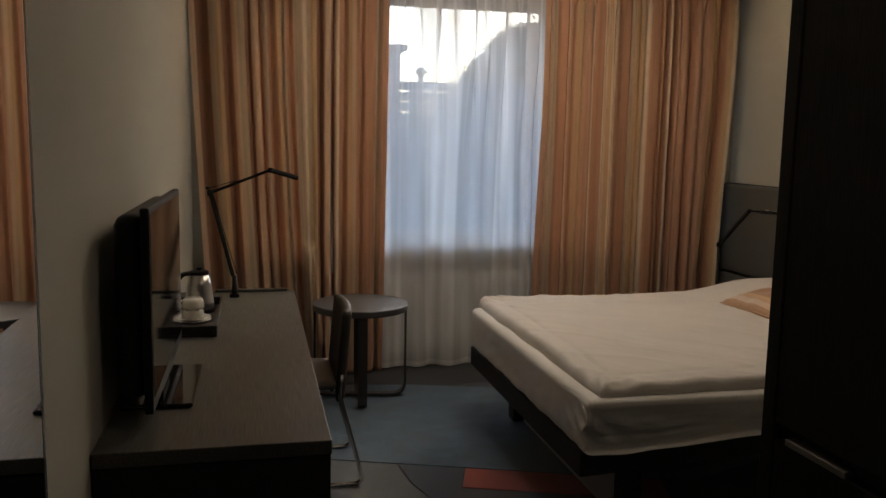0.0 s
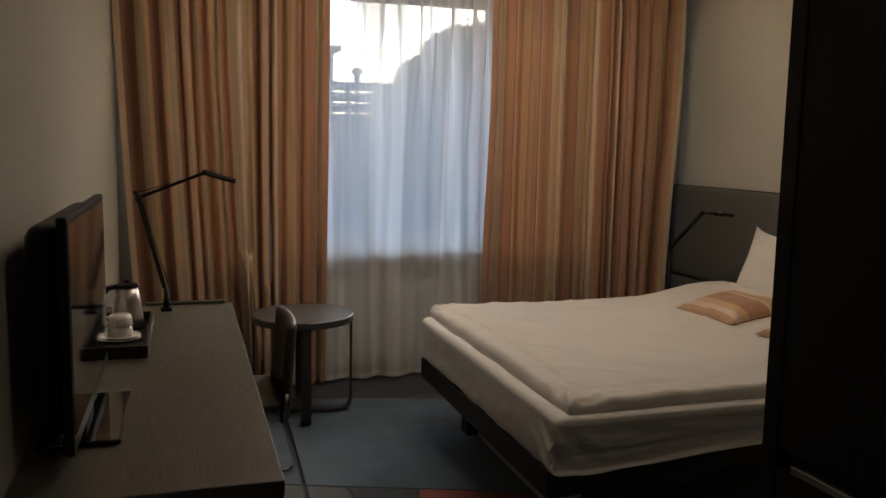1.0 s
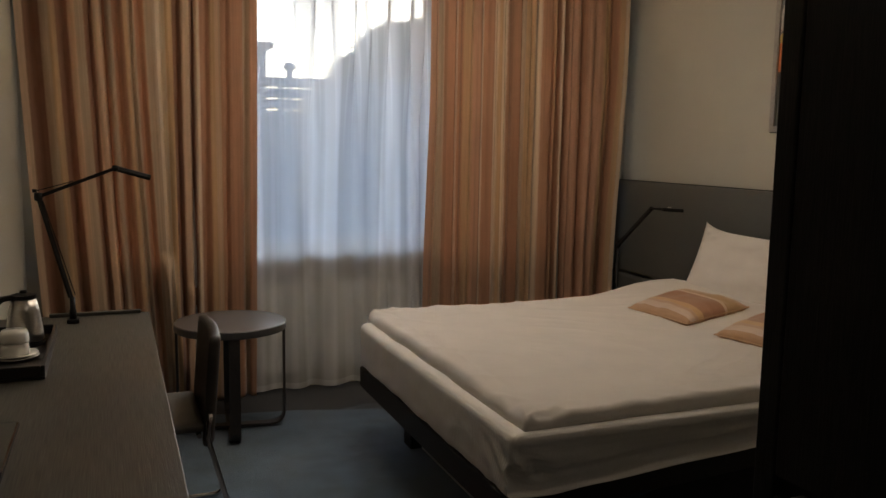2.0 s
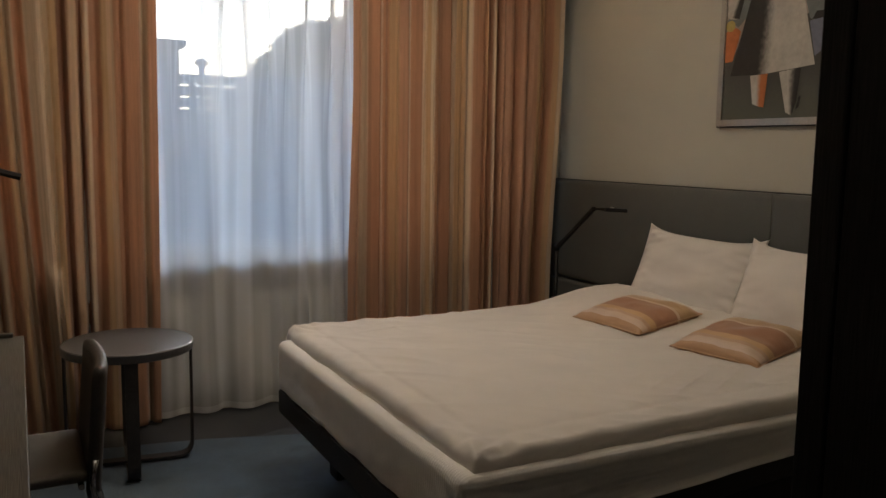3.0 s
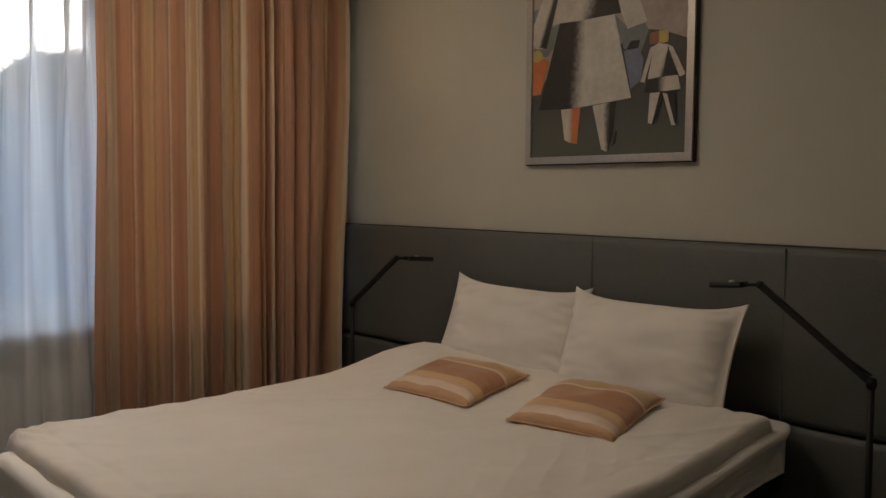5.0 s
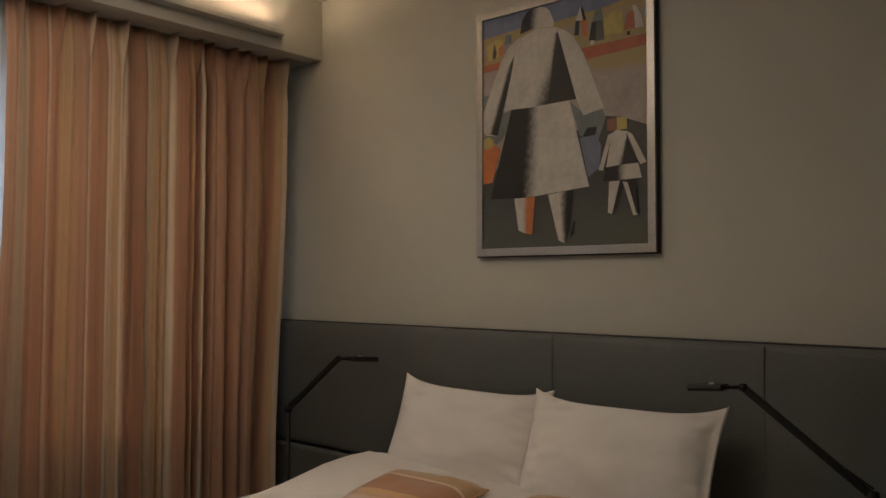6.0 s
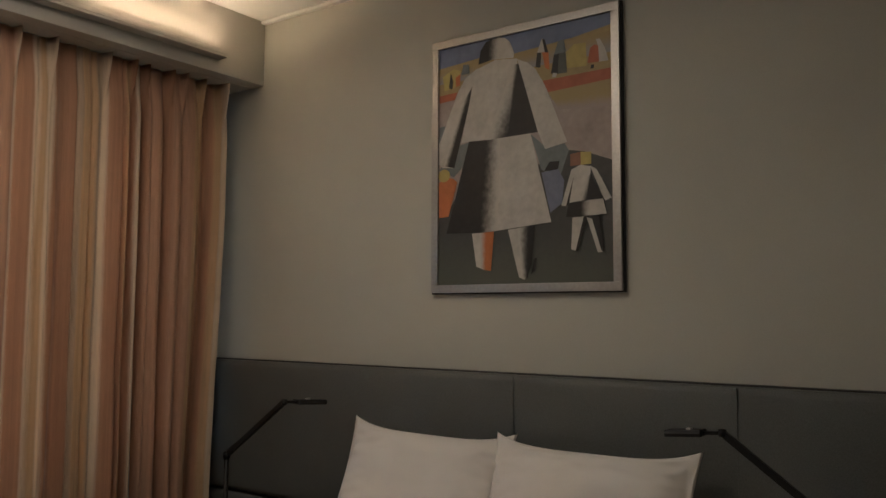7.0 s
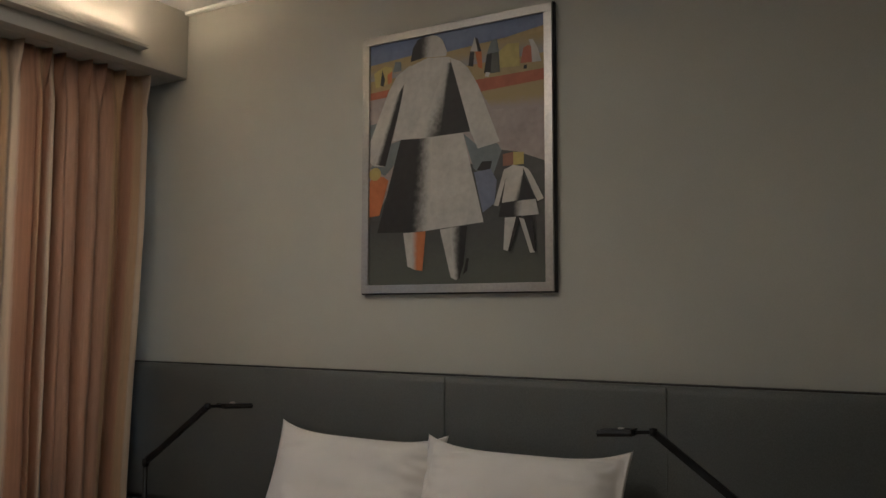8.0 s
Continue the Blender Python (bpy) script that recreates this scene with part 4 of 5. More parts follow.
    shape([(-0.001, 0.674), (0.066, 0.69), (0.205, 0.531), (0.669, 0.541), (0.749, 0.494), (0.858, 0.511), (0.996, 0.554), (1.0, 1.0), (-0.0, 1.0)], "ground")
    fade((-0.001, 0.735), (1.002, 0.776), (-0.0, 0.998), (1.0, 0.999), "ground", "moss")
    shape([(0.563, 0.417), (0.653, 0.479), (0.75, 0.47), (0.773, 0.499), (0.717, 0.611), (0.621, 0.56)], "slate")
    shape([(0.592, 0.154), (0.602, 0.097), (0.625, 0.1), (0.619, 0.159)], "dark")
    shape([(0.602, 0.097), (0.629, 0.042), (0.645, 0.102)], "pale")
    shape([(0.63, 0.044), (0.645, 0.052), (0.665, 0.105), (0.645, 0.102)], "dark")
    shape([(0.63, 0.1), (0.666, 0.105), (0.671, 0.175), (0.646, 0.164)], "orange")
    shape([(0.695, 0.12), (0.72, 0.068), (0.751, 0.066), (0.762, 0.118)], "slate")
    shape([(0.679, 0.191), (0.695, 0.12), (0.723, 0.118), (0.716, 0.197)], "dark")
    shape([(0.716, 0.197), (0.723, 0.118), (0.759, 0.118), (0.767, 0.198)], "moss")
    shape([(0.684, 0.206), (0.69, 0.189), (0.713, 0.194), (0.706, 0.209)], "pale")
    shape([(0.767, 0.182), (0.762, 0.118), (0.806, 0.093), (0.868, 0.097), (0.872, 0.187)], "yellow")
    shape([(0.875, 0.177), (0.891, 0.12), (0.914, 0.111), (0.932, 0.119), (0.936, 0.18)], "brick")
    shape([(0.936, 0.18), (0.932, 0.119), (0.919, 0.091), (0.94, 0.092), (0.966, 0.129), (0.984, 0.182)], "pale")
    shape([(0.891, 0.201), (0.894, 0.186), (0.91, 0.186), (0.909, 0.201)], "dark")
    shape([(0.035, 0.182), (0.024, 0.119), (0.096, 0.095), (0.14, 0.107), (0.13, 0.168), (0.093, 0.176)], "yellow")
    shape([(0.064, 0.173), (0.077, 0.109), (0.094, 0.15), (0.087, 0.18)], "dark")
    shape([(0.145, 0.127), (0.158, 0.085), (0.195, 0.088), (0.197, 0.126)], "slate")
    shape([(0.108, 0.133), (0.14, 0.121), (0.136, 0.169), (0.112, 0.173)], "orange")
    shape([(0.027, 0.509), (0.002, 0.492), (0.002, 0.407), (0.121, 0.201), (0.168, 0.146), (0.241, 0.114), (0.277, 0.112), (0.219, 0.179), (0.097, 0.515)], "pale")
    shape([(0.214, 0.181), (0.197, 0.257), (0.101, 0.515), (0.033, 0.502)], "dark")
    fade((0.158, 0.241), (0.033, 0.502), (0.208, 0.193), (0.065, 0.508), "pale", "dark")
    shape([(0.219, 0.182), (0.268, 0.111), (0.358, 0.092), (0.488, 0.104), (0.488, 0.127), (0.375, 0.413), (0.146, 0.413)], "pale")
    shape([(0.496, 0.126), (0.605, 0.413), (0.375, 0.415)], "dark")
    fade((0.467, 0.125), (0.305, 0.417), (0.495, 0.128), (0.433, 0.417), "pale", "dark")
    shape([(0.488, 0.107), (0.547, 0.129), (0.592, 0.16), (0.646, 0.232), (0.765, 0.466), (0.645, 0.484), (0.605, 0.413)], "pale")
    shape([(0.254, 0.097), (0.268, 0.04), (0.299, 0.011), (0.338, 0.0), (0.342, 0.088)], "dark")
    shape([(0.37, 0.0), (0.416, 0.01), (0.445, 0.029), (0.471, 0.079), (0.467, 0.099), (0.37, 0.091)], "pale")
    fade((0.32, 0.005), (0.31, 0.088), (0.388, 0.003), (0.381, 0.092), "dark", "pale")
    shape([(0.196, 0.412), (0.34, 0.418), (0.305, 0.792), (0.053, 0.787)], "dark")
    shape([(0.358, 0.416), (0.563, 0.415), (0.677, 0.768), (0.331, 0.79)], "pale")
    fade((0.299, 0.417), (0.256, 0.792), (0.388, 0.416), (0.37, 0.788), "dark", "pale")
    shape([(0.64, 0.568), (0.669, 0.535), (0.724, 0.537), (0.711, 0.575)], "dark")
    shape([(0.625, 0.574), (0.717, 0.567), (0.749, 0.613), (0.736, 0.7), (0.672, 0.732)], "blue")
    shape([(0.002, 0.571), (0.046, 0.55), (0.094, 0.559), (0.122, 0.575), (0.066, 0.716), (0.003, 0.719)], "orange")
    oval(0.037, 0.543, 0.038, 0.027, "yellow")
    shape([(0.215, 0.793), (0.287, 0.792), (0.289, 0.942), (0.242, 0.928)], "pale")
    shape([(0.292, 0.792), (0.349, 0.79), (0.331, 0.947), (0.289, 0.942)], "orange")
    fade((0.264, 0.792), (0.271, 0.938), (0.306, 0.792), (0.303, 0.944), "pale", "orange")
    shape([(0.432, 0.787), (0.521, 0.781), (0.53, 0.986), (0.495, 0.975)], "pale")
    shape([(0.541, 0.779), (0.587, 0.776), (0.567, 0.926), (0.54, 0.984)], "dark")
    fade((0.49, 0.782), (0.514, 0.984), (0.554, 0.778), (0.547, 0.979), "pale", "dark")
    shape([(0.564, 0.965), (0.583, 0.904), (0.597, 0.902), (0.587, 0.951)], "dark")
    shape([(0.782, 0.516), (0.837, 0.511), (0.837, 0.561), (0.782, 0.561)], "umber")
    shape([(0.837, 0.511), (0.892, 0.516), (0.892, 0.561), (0.837, 0.561)], "yellow")
    shape([(0.788, 0.577), (0.835, 0.56), (0.888, 0.57), (0.888, 0.621), (0.851, 0.695), (0.772, 0.701)], "pale")
    shape([(0.888, 0.594), (0.951, 0.694), (0.848, 0.693)], "dark")
    fade((0.876, 0.605), (0.834, 0.697), (0.891, 0.6), (0.866, 0.693), "pale", "dark")
    shape([(0.788, 0.575), (0.809, 0.569), (0.759, 0.712), (0.733, 0.708)], "pale")
    shape([(0.799, 0.605), (0.775, 0.704), (0.758, 0.712)], "dark")
    shape([(0.885, 0.567), (0.918, 0.583), (0.941, 0.614), (0.993, 0.694), (0.962, 0.703), (0.945, 0.678)], "pale")
    shape([(0.772, 0.701), (0.851, 0.699), (0.845, 0.754), (0.759, 0.753)], "dark")
    shape([(0.875, 0.696), (0.951, 0.695), (0.969, 0.752), (0.875, 0.754)], "pale")
    fade((0.834, 0.7), (0.834, 0.754), (0.891, 0.696), (0.887, 0.753), "dark", "pale")
    shape([(0.792, 0.757), (0.857, 0.756), (0.81, 0.883), (0.784, 0.876)], "pale")
    shape([(0.851, 0.756), (0.878, 0.754), (0.821, 0.883), (0.807, 0.883)], "dark")
    shape([(0.866, 0.76), (0.895, 0.767), (0.946, 0.891), (0.922, 0.892)], "pale")
    shape([(0.89, 0.758), (0.935, 0.754), (0.954, 0.887), (0.94, 0.886)], "dark")


picture()


# ---- wardrobe ----
def wardrobe():
    w = thing("wardrobe", "tall black-brown wooden wardrobe with a metal-lipped drawer", "wardrobe", at=(1.46, 1.2, 0))

    def loc(bm):
        bmesh.ops.translate(bm, vec=(-1.46, -1.2, 0), verts=bm.verts)
        return bm

    part("body", loc(box(1.485, 2.1, 0.3, 1.896, 0.06, 2.5, 0.004)), M_wardrobe, w)
    part("plinth", loc(box(1.52, 2.08, 0.33, 1.88, 0.0, 0.0605, 0.002)), M_black, w)
    part("end_stile", loc(box(1.459, 1.4845, 1.85, 1.896, 0.06, 2.5, 0.003)), M_wardrobe, w)
    part("door", loc(box(1.461, 1.4845, 1.082, 1.846, 0.86, 2.5, 0.003)), M_wardrobe, w)
    part("door", loc(box(1.461, 1.4845, 0.3, 1.078, 0.86, 2.5, 0.003)), M_wardrobe, w)
    for y0, y1 in ((1.082, 1.846), (0.3, 1.078)):
        d = part("drawer", loc(box(1.461, 1.4845, y0, y1, 0.46, 0.822, 0.003)), M_wardrobe, w)
        part("handle", loc(box(1.4555, 1.4845, y1 - 0.24, y1 - 0.045, 0.8225, 0.838, 0.002)), M_alu, d, "slim aluminium drawer lip")
        part("drawer", loc(box(1.461, 1.4845, y0, y1, 0.08, 0.455, 0.003)), M_wardrobe, w)


wardrobe()


# ---- mirror ----
def mirror():
    m = thing("wall_mirror", "tall frameless wall mirror with a polished edge", "mirror")
    part("glass", box(XL + 0.0005, XL + 0.006, -0.6, 1.775, 0.4, 2.25, 0.0), M_mirror, m)
    part("edge_strip", box(XL + 0.0005, XL + 0.007, 1.776, 1.79, 0.4, 2.25, 0.001), M_bevel, m, "polished bluish glass edge")


mirror()


# ---- desk and what stands on it ----
def desk():
    d = thing("desk", "long dark wenge-veneered desk along the wall", "desk")
    part("desktop", box(XL + 0.002, 0.473, 2.2, 4.295, 0.712, 0.75, 0.003), M_wood, d, "dark brown desktop with fine straight grain")
    part("end_panel", box(XL + 0.004, 0.470, 2.203, 2.24, 0.0, 0.711, 0.002), M_black, d)
    part("end_panel", box(XL + 0.004, 0.470, 4.25, 4.29, 0.0, 0.711, 0.002), M_black, d)
    part("middle_panel", box(XL + 0.004, 0.42, 3.14, 3.18, 0.0, 0.711, 0.002), M_black, d)
    part("modesty_panel", box(XL + 0.004, XL + 0.024, 2.2405, 4.2495, 0.1, 0.711, 0.002), M_black, d)
    part("drawer_front", box(0.43, 0.465, 2.245, 3.136, 0.56, 0.711, 0.003), M_black, d)
    part("back_rail", box(0.1, 0.44, 4.268, 4.292, 0.7502, 0.764, 0.003), M_wood, d, "low raised rail at the end of the desktop")


desk()


def television():
    t = thing("television", "black flat television with a bulging back on a glossy foot", "television", at=(0.03, 2.725, 0.75))
    y0, y1, z0, z1 = -0.395, 0.42, 0.045, 0.565

    def back(c):
        q = Vector(c)
        return q + Vector((-0.043, 0, 0.31))

    part("back_shell", soft_box((0.075, 0.74, 0.47), 0.03, (6, 24, 18), back), M_tv, t, smooth=True)
    part("bezel", box(-0.012, 0.010, y0, y1, z0, z1, 0.005), M_tv, t)
    part("screen", box(0.0095, 0.0112, y0 + 0.016, y1 - 0.016, z0 + 0.04, z1 - 0.016, 0), M_screen, t, "glossy black screen, switched off")
    part("neck", box(-0.03, 0.0, -0.09, 0.09, 0.012, 0.06, 0.006), M_tv, t)
    part("foot", box(-0.1, 0.09, -0.215, 0.2, 0.0, 0.014, 0.006), M_screen, t, "glossy black foot plate")


television()


def tray():
    t = thing("tray", "black rectangular serving tray on the desk", "tray", at=(0.07, 3.65, 0.75))
    part("bottom", box(-0.12, 0.078, -0.30, 0.30, 0.0, 0.008, 0.002), M_tray, t)
    for a in (-0.12, 0.066):
        part("rim", box(a, a + 0.012, -0.30, 0.30, 0.0082, 0.042, 0.003), M_tray, t)
    for b in (-0.30, 0.288):
        part("rim", box(-0.1075, 0.0655, b, b + 0.012, 0.0082, 0.042, 0.003), M_tray, t)


tray()


def kettle():
    k = thing("kettle", "brushed steel electric kettle with black lid and handle", "kettle", at=(0.058, 3.79, 0.7585), turn=25)
    part("power_base", lathe([(0, 0), (0.06, 0), (0.062, 0.006), (0.06, 0.013), (0, 0.014)], 36), M_tv, k)
    part("jug", lathe([(0, 0.0145), (0.052, 0.0145), (0.059, 0.022), (0.058, 0.045), (0.049, 0.115), (0.039, 0.158), (0, 0.159)], 40), M_steel, k, "tapered brushed steel jug", True)
    part("lid", lathe([(0, 0.1595), (0.04, 0.1595), (0.04, 0.172), (0.026, 0.176), (0.011, 0.178), (0.011, 0.186), (0, 0.187)], 32), M_tv, k)
    part("handle", sweep(rounded([(-0.036, 0.0, 0.166), (-0.077, 0, 0.164), (-0.1, 0, 0.125), (-0.088, 0, 0.048), (-0.052, 0, 0.04)], 0.03), rect(0.02, 0.016)), M_tv, k, "black plastic handle")
    part("spout", sweep([(0.037, 0, 0.145), (0.047, 0, 0.158)], rect(0.024, 0.01)), M_steel, k)


kettle()


def cup_stack():
    for i, (zz, r) in enumerate(((0.7582, 0.07), (0.7665, 0.068))):
        s = thing("saucer", "white china saucer stacked on the tray", "saucer", "cups and saucers", at=(0.045, 3.6, zz))
        part("dish", lathe([(0, 0), (0.03, 0), (0.033, 0.002), (r, 0.009), (r, 0.011), (0.04, 0.006), (0, 0.006)], 36), M_china, s, smooth=True)
    for i, zz in enumerate((0.7735, 0.8135)):
        c = thing("cup", "white china cup turned over on its saucer", "cup", "cups and saucers", at=(0.045, 3.6, zz))
        part("bowl", lathe([(0.0, 0), (0.042, 0), (0.0435, 0.003), (0.042, 0.025), (0.036, 0.038), (0.0, 0.0395)], 32), M_china, c, smooth=True)
        part("handle", sweep(rounded([(-0.034, 0, 0.03), (-0.06, 0, 0.028), (-0.06, 0, 0.008), (-0.036, 0, 0.008)], 0.012), ring(0.004, 8)), M_china, c, smooth=True)


cup_stack()


def desk_lamp():
    l = thing("desk_lamp", "black jointed desk lamp with two slim arms", "lamp", at=(0.192, 4.15, 0.75))
    J, E, T = Vector((-0.102, 0, 0.487)), Vector((0.168, 0, 0.594)), Vector((0.294, 0, 0.558))
    P = Vector((-0.006, 0, 0.10))
    part("clamp", box(-0.022, 0.022, -0.022, 0.022, 0.0, 0.016, 0.003), M_lamp, l)
    part("post", lathe([(0, 0.016), (0.013, 0.016), (0.013, 0.05), (0.010, 0.055), (0.010, 0.1), (0, 0.101)], 16), M_lamp, l, smooth=True)
    part("lower_arm", sweep([P, J], rect(0.013, 0.013)), M_lamp, l)
    part("tension_wire", sweep([P + Vector((0.016, 0, 0.01)), J + Vector((0.014, 0, -0.015))], ring(0.002, 6)), M_lamp, l)
    part("joint", lathe([(0, -0.016), (0.014, -0.014), (0.015, 0.0), (0.014, 0.014), (0, 0.016)], 16, J), M_lamp, l, smooth=True)
    part("pulley", lathe([(0, -0.006), (0.008, -0.006), (0.008, 0.006), (0, 0.006)], 12, J + Vector((-0.012, 0, 0.022))), M_lamp, l)
    part("upper_arm", sweep([J, E], rect(0.013, 0.013)), M_lamp, l)
    part("tension_wire", sweep([J + Vector((-0.006, 0, 0.022)), J.lerp(E, 0.45) + Vector((0, 0, 0.010))], ring(0.002, 6)), M_lamp, l)
    part("elbow", lathe([(0, -0.012), (0.011, -0.011), (0.012, 0.0), (0.011, 0.011), (0, 0.012)], 16, E), M_lamp, l, smooth=True)
    d = (T - E).normalized()
    part("head", sweep([E + d * 0.01, E + d * 0.02, T - d * 0.006, T], [(-0.03, -0.010), (0.03, -0.010), (0.036, 0), (0.028, 0.011), (-0.028, 0.011), (-0.036, 0)]), M_lamp, l)


desk_lamp()


# ---- chair and side table ----
def chair():
    c = thing("chair", "dark leather desk chair on a chrome sled base, tucked in", "chair", at=(0.405, 3.86, 0))

    def seat(p):
        q = Vector(p)
        q.z -= 0.012 * (1 - (p.x / 0.22) ** 2) * (1 - (p.y / 0.22) ** 2)
        return q + Vector((0.0, 0, 0.447))

    def back(p):
        q = Vector(p)
        q.x += 0.016 * (p.z / 0.2) + 0.02 * (p.y / 0.22) ** 2 * -1
        return q + Vector((0.262, 0, 0.572))

    part("seat", soft_box((0.44, 0.44, 0.035), 0.016, (16, 16, 3), seat), M_seat, c, "dark brown leather seat", True)
    part("backrest", soft_box((0.042, 0.43, 0.40), 0.018, (3, 16, 16), back), M_chairleather, c, "curved dark leather backrest", True)
    for y in (-0.225, 0.225):
        part("sled_leg", sweep(rounded([(-0.16, y, 0.425), (-0.21, y, 0.011), (0.335, y, 0.011), (0.225, y, 0.425), (0.24, y, 0.50)], 0.05), ring(0.0095, 10)), M_chrome, c, "chrome tube leg", True)
    part("cross_bar", sweep([(-0.15, -0.225, 0.423), (-0.15, 0.225, 0.423)], ring(0.009, 10)), M_chrome, c)
    part("cross_bar", sweep([(0.2, -0.225, 0.423), (0.2, 0.225, 0.423)], ring(0.009, 10)), M_chrome, c)


chair()


def side_table():
    t = thing("side_table", "round dark side table on bent flat-bar legs", "table", at=(0.878, 4.9, 0))
    R = 0.275
    part("tabletop", lathe([(0, 0.522), (R - 0.004, 0.522), (R, 0.526), (R, 0.556), (R - 0.004, 0.56), (0, 0.56)], 64), M_tabletop, t, "dark grey laminate top")
    for k, a in enumerate((-94, -7)):
        ca, sa = math.cos(radians(a)), math.sin(radians(a))
        r0, zf = 0.262, 0.006 + 0.012 * k
        line = rounded([(r0 * ca, r0 * sa, 0.5215), (r0 * ca, r0 * sa, zf), (-r0 * ca, -r0 * sa, zf), (-r0 * ca, -r0 * sa, 0.5215)], 0.07)
        pts = [Vector(p) for p in line]
        bm = bmesh.new()
        across = Vector((-sa, ca, 0)) * 0.026
        rings = []
        for i, p in enumerate(pts):
            dd = (pts[min(i + 1, len(pts) - 1)] - pts[max(i - 1, 0)]).normalized()
            nn = across.normalized().cross(dd) * 0.0055
            rings.append([bm.verts.new(p + q) for q in (across + nn, across - nn, -across - nn, -across + nn)])
        for r1, r2 in zip(rings, rings[1:]):
            for i in range(4):
                bm.faces.new((r1[i], r1[(i + 1) % 4], r2[(i + 1) % 4], r2[i]))
        bm.faces.new(rings[0])
        bm.faces.new(rings[-1])
        part("leg_loop", bm, M_band, t, "dark flat bar bent into a U")


side_table()


# ---- outside the window ----
M_ground = mat("yard_asphalt", (0.06, 0.06, 0.06), 0.9, grain=0.2, scale=20, blotch=0.2, bscale=0.4)
M_facade = mat("far_render", (0.33, 0.34, 0.36), 0.9, grain=0.06, scale=6, blotch=0.1, bscale=0.5)
M_fence = mat("fence_timber", (0.2, 0.25, 0.33), 0.8, grain=0.2, scale=8, blotch=0.2)
M_leaf = mat("leaves", (0.1, 0.12, 0.085), 0.7, grain=0.3, scale=5, blotch=0.3, bscale=1.0)
M_bark = mat("bark", (0.07, 0.055, 0.045), 0.9, grain=0.3, scale=12, bump=0.4, blotch=0.2)
M_pane = mat("far_glass", (0.03, 0.035, 0.04), 0.1)
structure("ground", box(-200, 260, 5.8, 400, -0.5, -0.3, 0), M_ground, "grey asphalt yard outside the window", "ground")


def house(x0, x1, y0, y1, top, label):
    b = thing("building", label, "building", at=((x0 + x1) / 2, (y0 + y1) / 2, -0.3))
    w, d, h = (x1 - x0) / 2, (y1 - y0) / 2, top + 0.3
    part("wall", box(-w, w, -d, d, 0, h, 0.03), M_facade, b)
    part("roof", box(-w - 0.3, w + 0.3, -d - 0.3, d + 0.3, h, h + 0.25, 0.03), M_fence, b)
    for i in range(int(w * 2 / 3)):
        for j in range(int(h / 3)):
            x = -w + 1 + i * 3
            wd = part("window", box(x, x + 1.3, -d - 0.06, -d + 0.02, 0.9 + j * 3, 2.4 + j * 3, 0.01), M_white, b)
            part("pane", box(x + 0.1, x + 1.2, -d - 0.08, -d - 0.061, 1.0 + j * 3, 2.3 + j * 3, 0), M_pane, wd)


house(-8, 7.1, 40, 50, 5.8, "distant grey rendered apartment building")


def fence():
    f = thing("fence", "tall blue-grey slatted timber fence across the yard", "fence", at=(6, 15, -0.3))
    for i in range(9):
        part("post", box(-12 + i * 3, -11.9 + i * 3, -0.05, 0.05, 0, 2.85, 0.01), M_fence, f)
    for j in range(15):
        z = 0.1 + j * 0.185
        part("slat", box(-12, 12.1, -0.075, -0.051, z, z + (0.183 if j < 11 else 0.162), 0.004), M_fence, f)


fence()


def street_lamp(x, y, top):
    s = thing("yard_lamp", "slim dark yard lamp with a flat cap", "street lamp", at=(x, y, -0.3))
    h = top + 0.3
    part("pole", lathe([(0, 0), (0.06, 0), (0.045, h), (0, h)], 12), M_fence, s)
    part("cap", lathe([(0, h - 0.05), (0.05, h - 0.03), (0.11, h + 0.02), (0.05, h + 0.09), (0, h + 0.1)], 20), M_fence, s)


street_lamp(3.0, 14.0, 2.62)


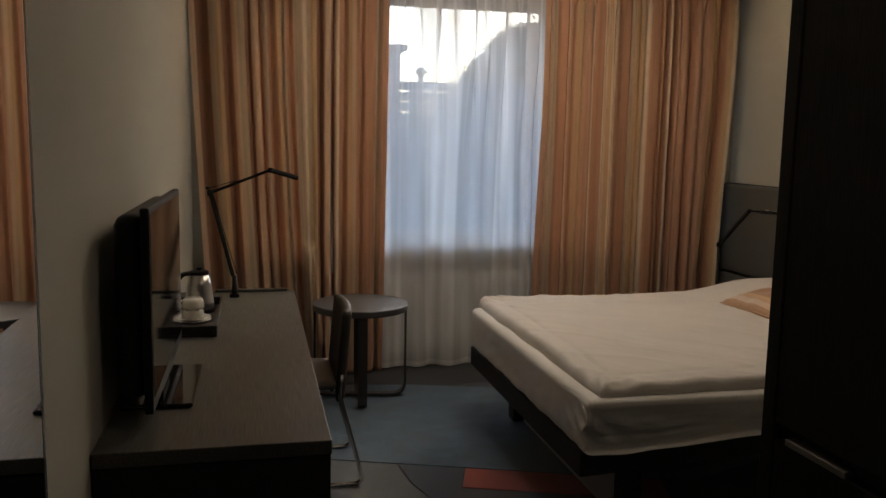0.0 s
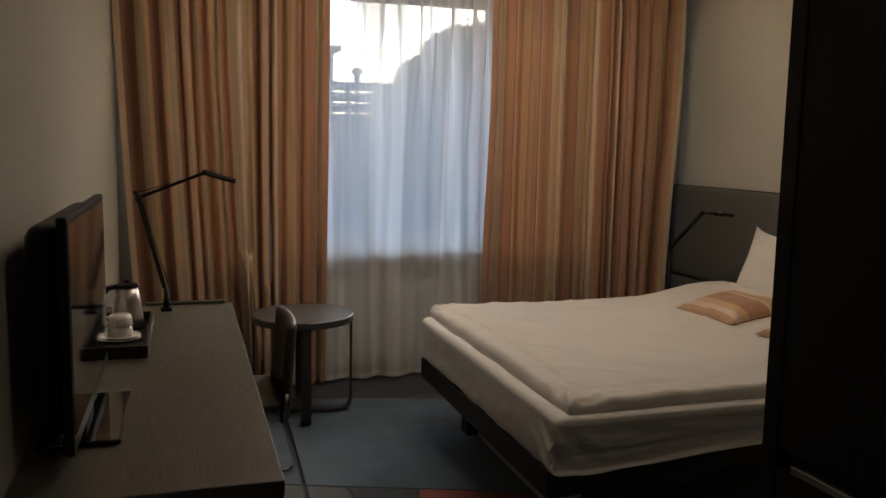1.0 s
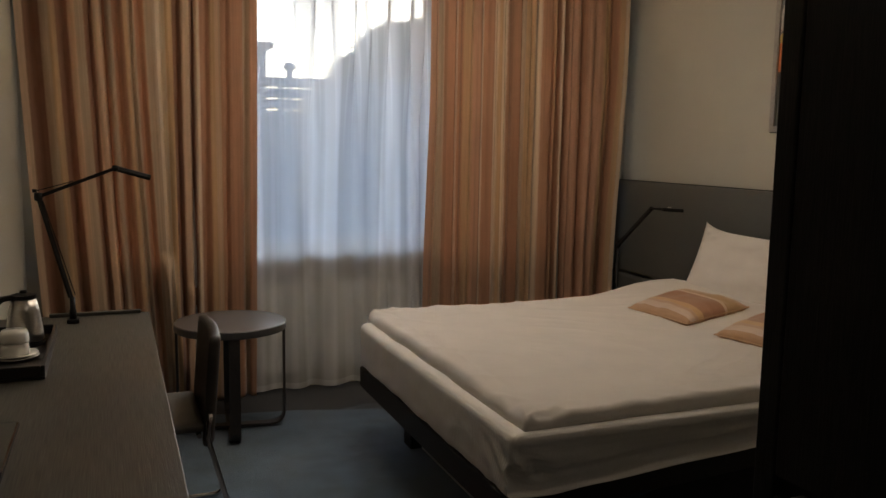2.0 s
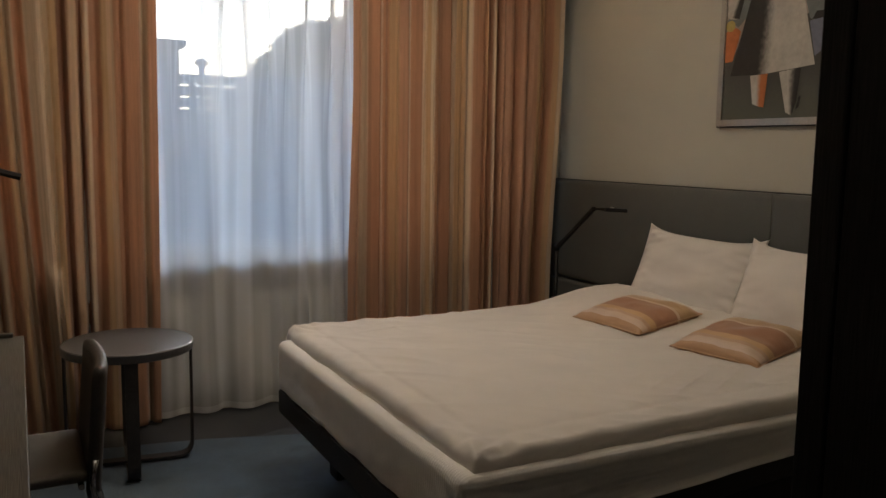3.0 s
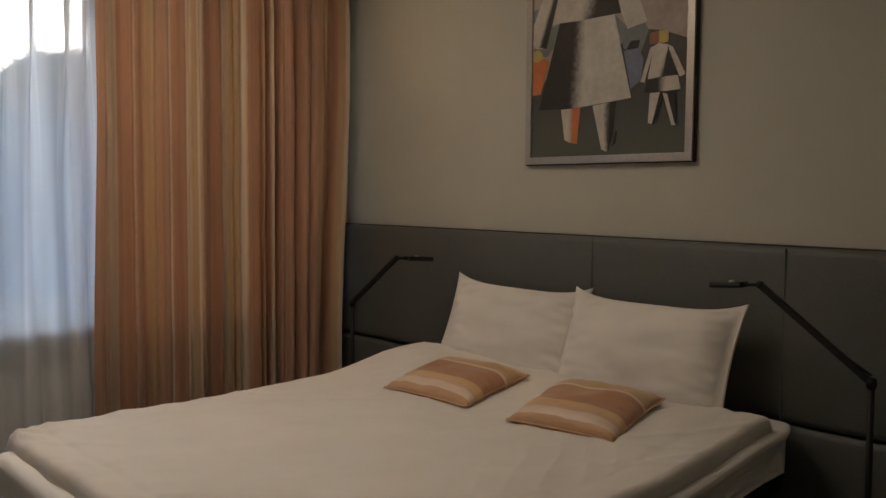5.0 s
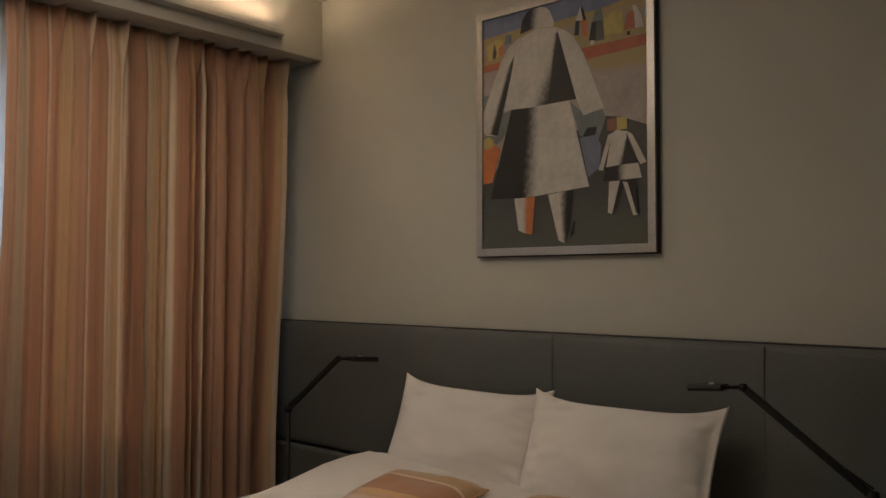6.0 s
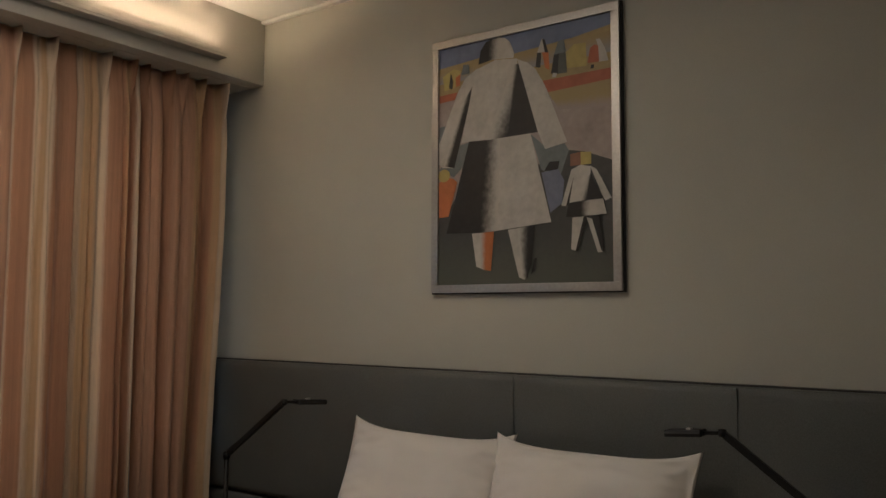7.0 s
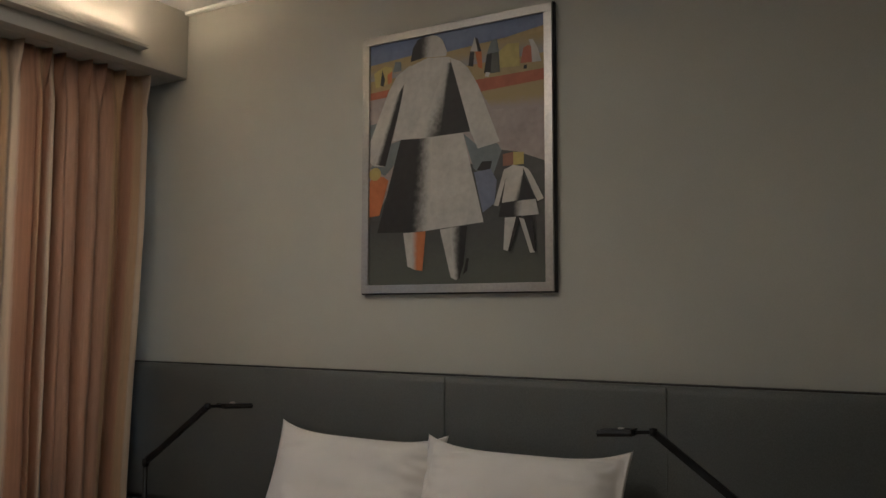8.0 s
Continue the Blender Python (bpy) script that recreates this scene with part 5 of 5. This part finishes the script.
def tree(x, y, height, spread, seed, leaves):
    rnd = random.Random(seed)
    t = thing("tree", "leafy dark tree beyond the fence", "tree", at=(x, y, -0.3))
    bm = bmesh.new()
    tips = []

    def limb(a, b, r0, r1):
        d = (b - a).normalized()
        s = d.orthogonal().normalized()
        u = s.cross(d)
        lo, hi = [], []
        for i in range(7):
            c, q = math.cos(i * 2 * math.pi / 7), math.sin(i * 2 * math.pi / 7)
            lo.append(bm.verts.new(a + (s * c + u * q) * r0))
            hi.append(bm.verts.new(b + (s * c + u * q) * r1))
        for i in range(7):
            bm.faces.new((lo[i], lo[(i + 1) % 7], hi[(i + 1) % 7], hi[i]))

    fork = Vector((0, 0, height * 0.4))
    limb(Vector((0, 0, 0)), fork, 0.22, 0.15)
    for i in range(11):
        a = i * 2.4 + rnd.uniform(-0.3, 0.3)
        b = fork + Vector((math.cos(a) * spread * rnd.uniform(0.3, 0.8), math.sin(a) * spread * rnd.uniform(0.3, 0.8), height * rnd.uniform(0.15, 0.52)))
        limb(fork, b, 0.09, 0.03)
        for k in range(4):
            c = b + Vector((rnd.uniform(-1, 1), rnd.uniform(-1, 1), rnd.uniform(-0.3, 0.8))) * spread * 0.3
            limb(b, c, 0.03, 0.01)
            tips.append(c)
        tips.append(b)
    part("trunk", bm, M_bark, t)
    verts, faces = [], []
    for i in range(leaves):
        c = rnd.choice(tips) + Vector((rnd.gauss(0, 1), rnd.gauss(0, 1), rnd.gauss(0, 0.7))) * spread * 0.18
        n = Vector((rnd.gauss(0, 1), rnd.gauss(0, 1), rnd.gauss(0, 1))).normalized()
        s = n.orthogonal().normalized() * rnd.uniform(0.022, 0.046)
        u = n.cross(s) * 1.4
        k = len(verts)
        verts += [tuple(c - s), tuple(c - u), tuple(c + s), tuple(c + u)]
        faces.append((k, k + 1, k + 2, k + 3))
    me = bpy.data.meshes.new("crown")
    me.from_pydata(verts, [], faces)
    me.materials.append(M_leaf)
    crown = new("crown", me)
    crown.parent = t
    tagged(crown, kind="stuff")


def hedge(x0, x1, y, top, seed, leaves):
    """An unclipped hedge: one mass of small leaves with an uneven top."""
    rnd = random.Random(seed)
    verts, faces = [], []
    for i in range(leaves):
        x = rnd.uniform(x0, x1)
        z = -0.3 + (top + 0.3 + 0.22 * nz(x * 1.7 + seed, 0.3) + 0.1 * nz(x * 6, seed)) * rnd.random() ** 0.35
        c = Vector((x, y + rnd.uniform(-0.3, 0.3), z))
        n = Vector((rnd.gauss(0, 1), rnd.gauss(0, 1), rnd.gauss(0, 1))).normalized()
        q = n.orthogonal().normalized() * rnd.uniform(0.03, 0.06)
        u = n.cross(q) * 1.5
        k = len(verts)
        verts += [tuple(c - q), tuple(c - u), tuple(c + q), tuple(c + u)]
        faces.append((k, k + 1, k + 2, k + 3))
    me = bpy.data.meshes.new("hedge")
    me.from_pydata(verts, [], faces)
    me.materials.append(M_leaf)
    tagged(new("hedge", me), "dense dark green hedge behind the yard fence", "hedge", kind="stuff")


hedge(3.75, 9.5, 16, 2.42, 3, 26000)
hedge(-3.0, 2.55, 16, 2.36, 7, 24000)
tree(9.9, 34, 4.9, 1.6, 4, 170000)
tree(11.6, 34.5, 6.6, 1.8, 9, 190000)
tree(13.6, 35, 7.4, 2.3, 2, 190000)
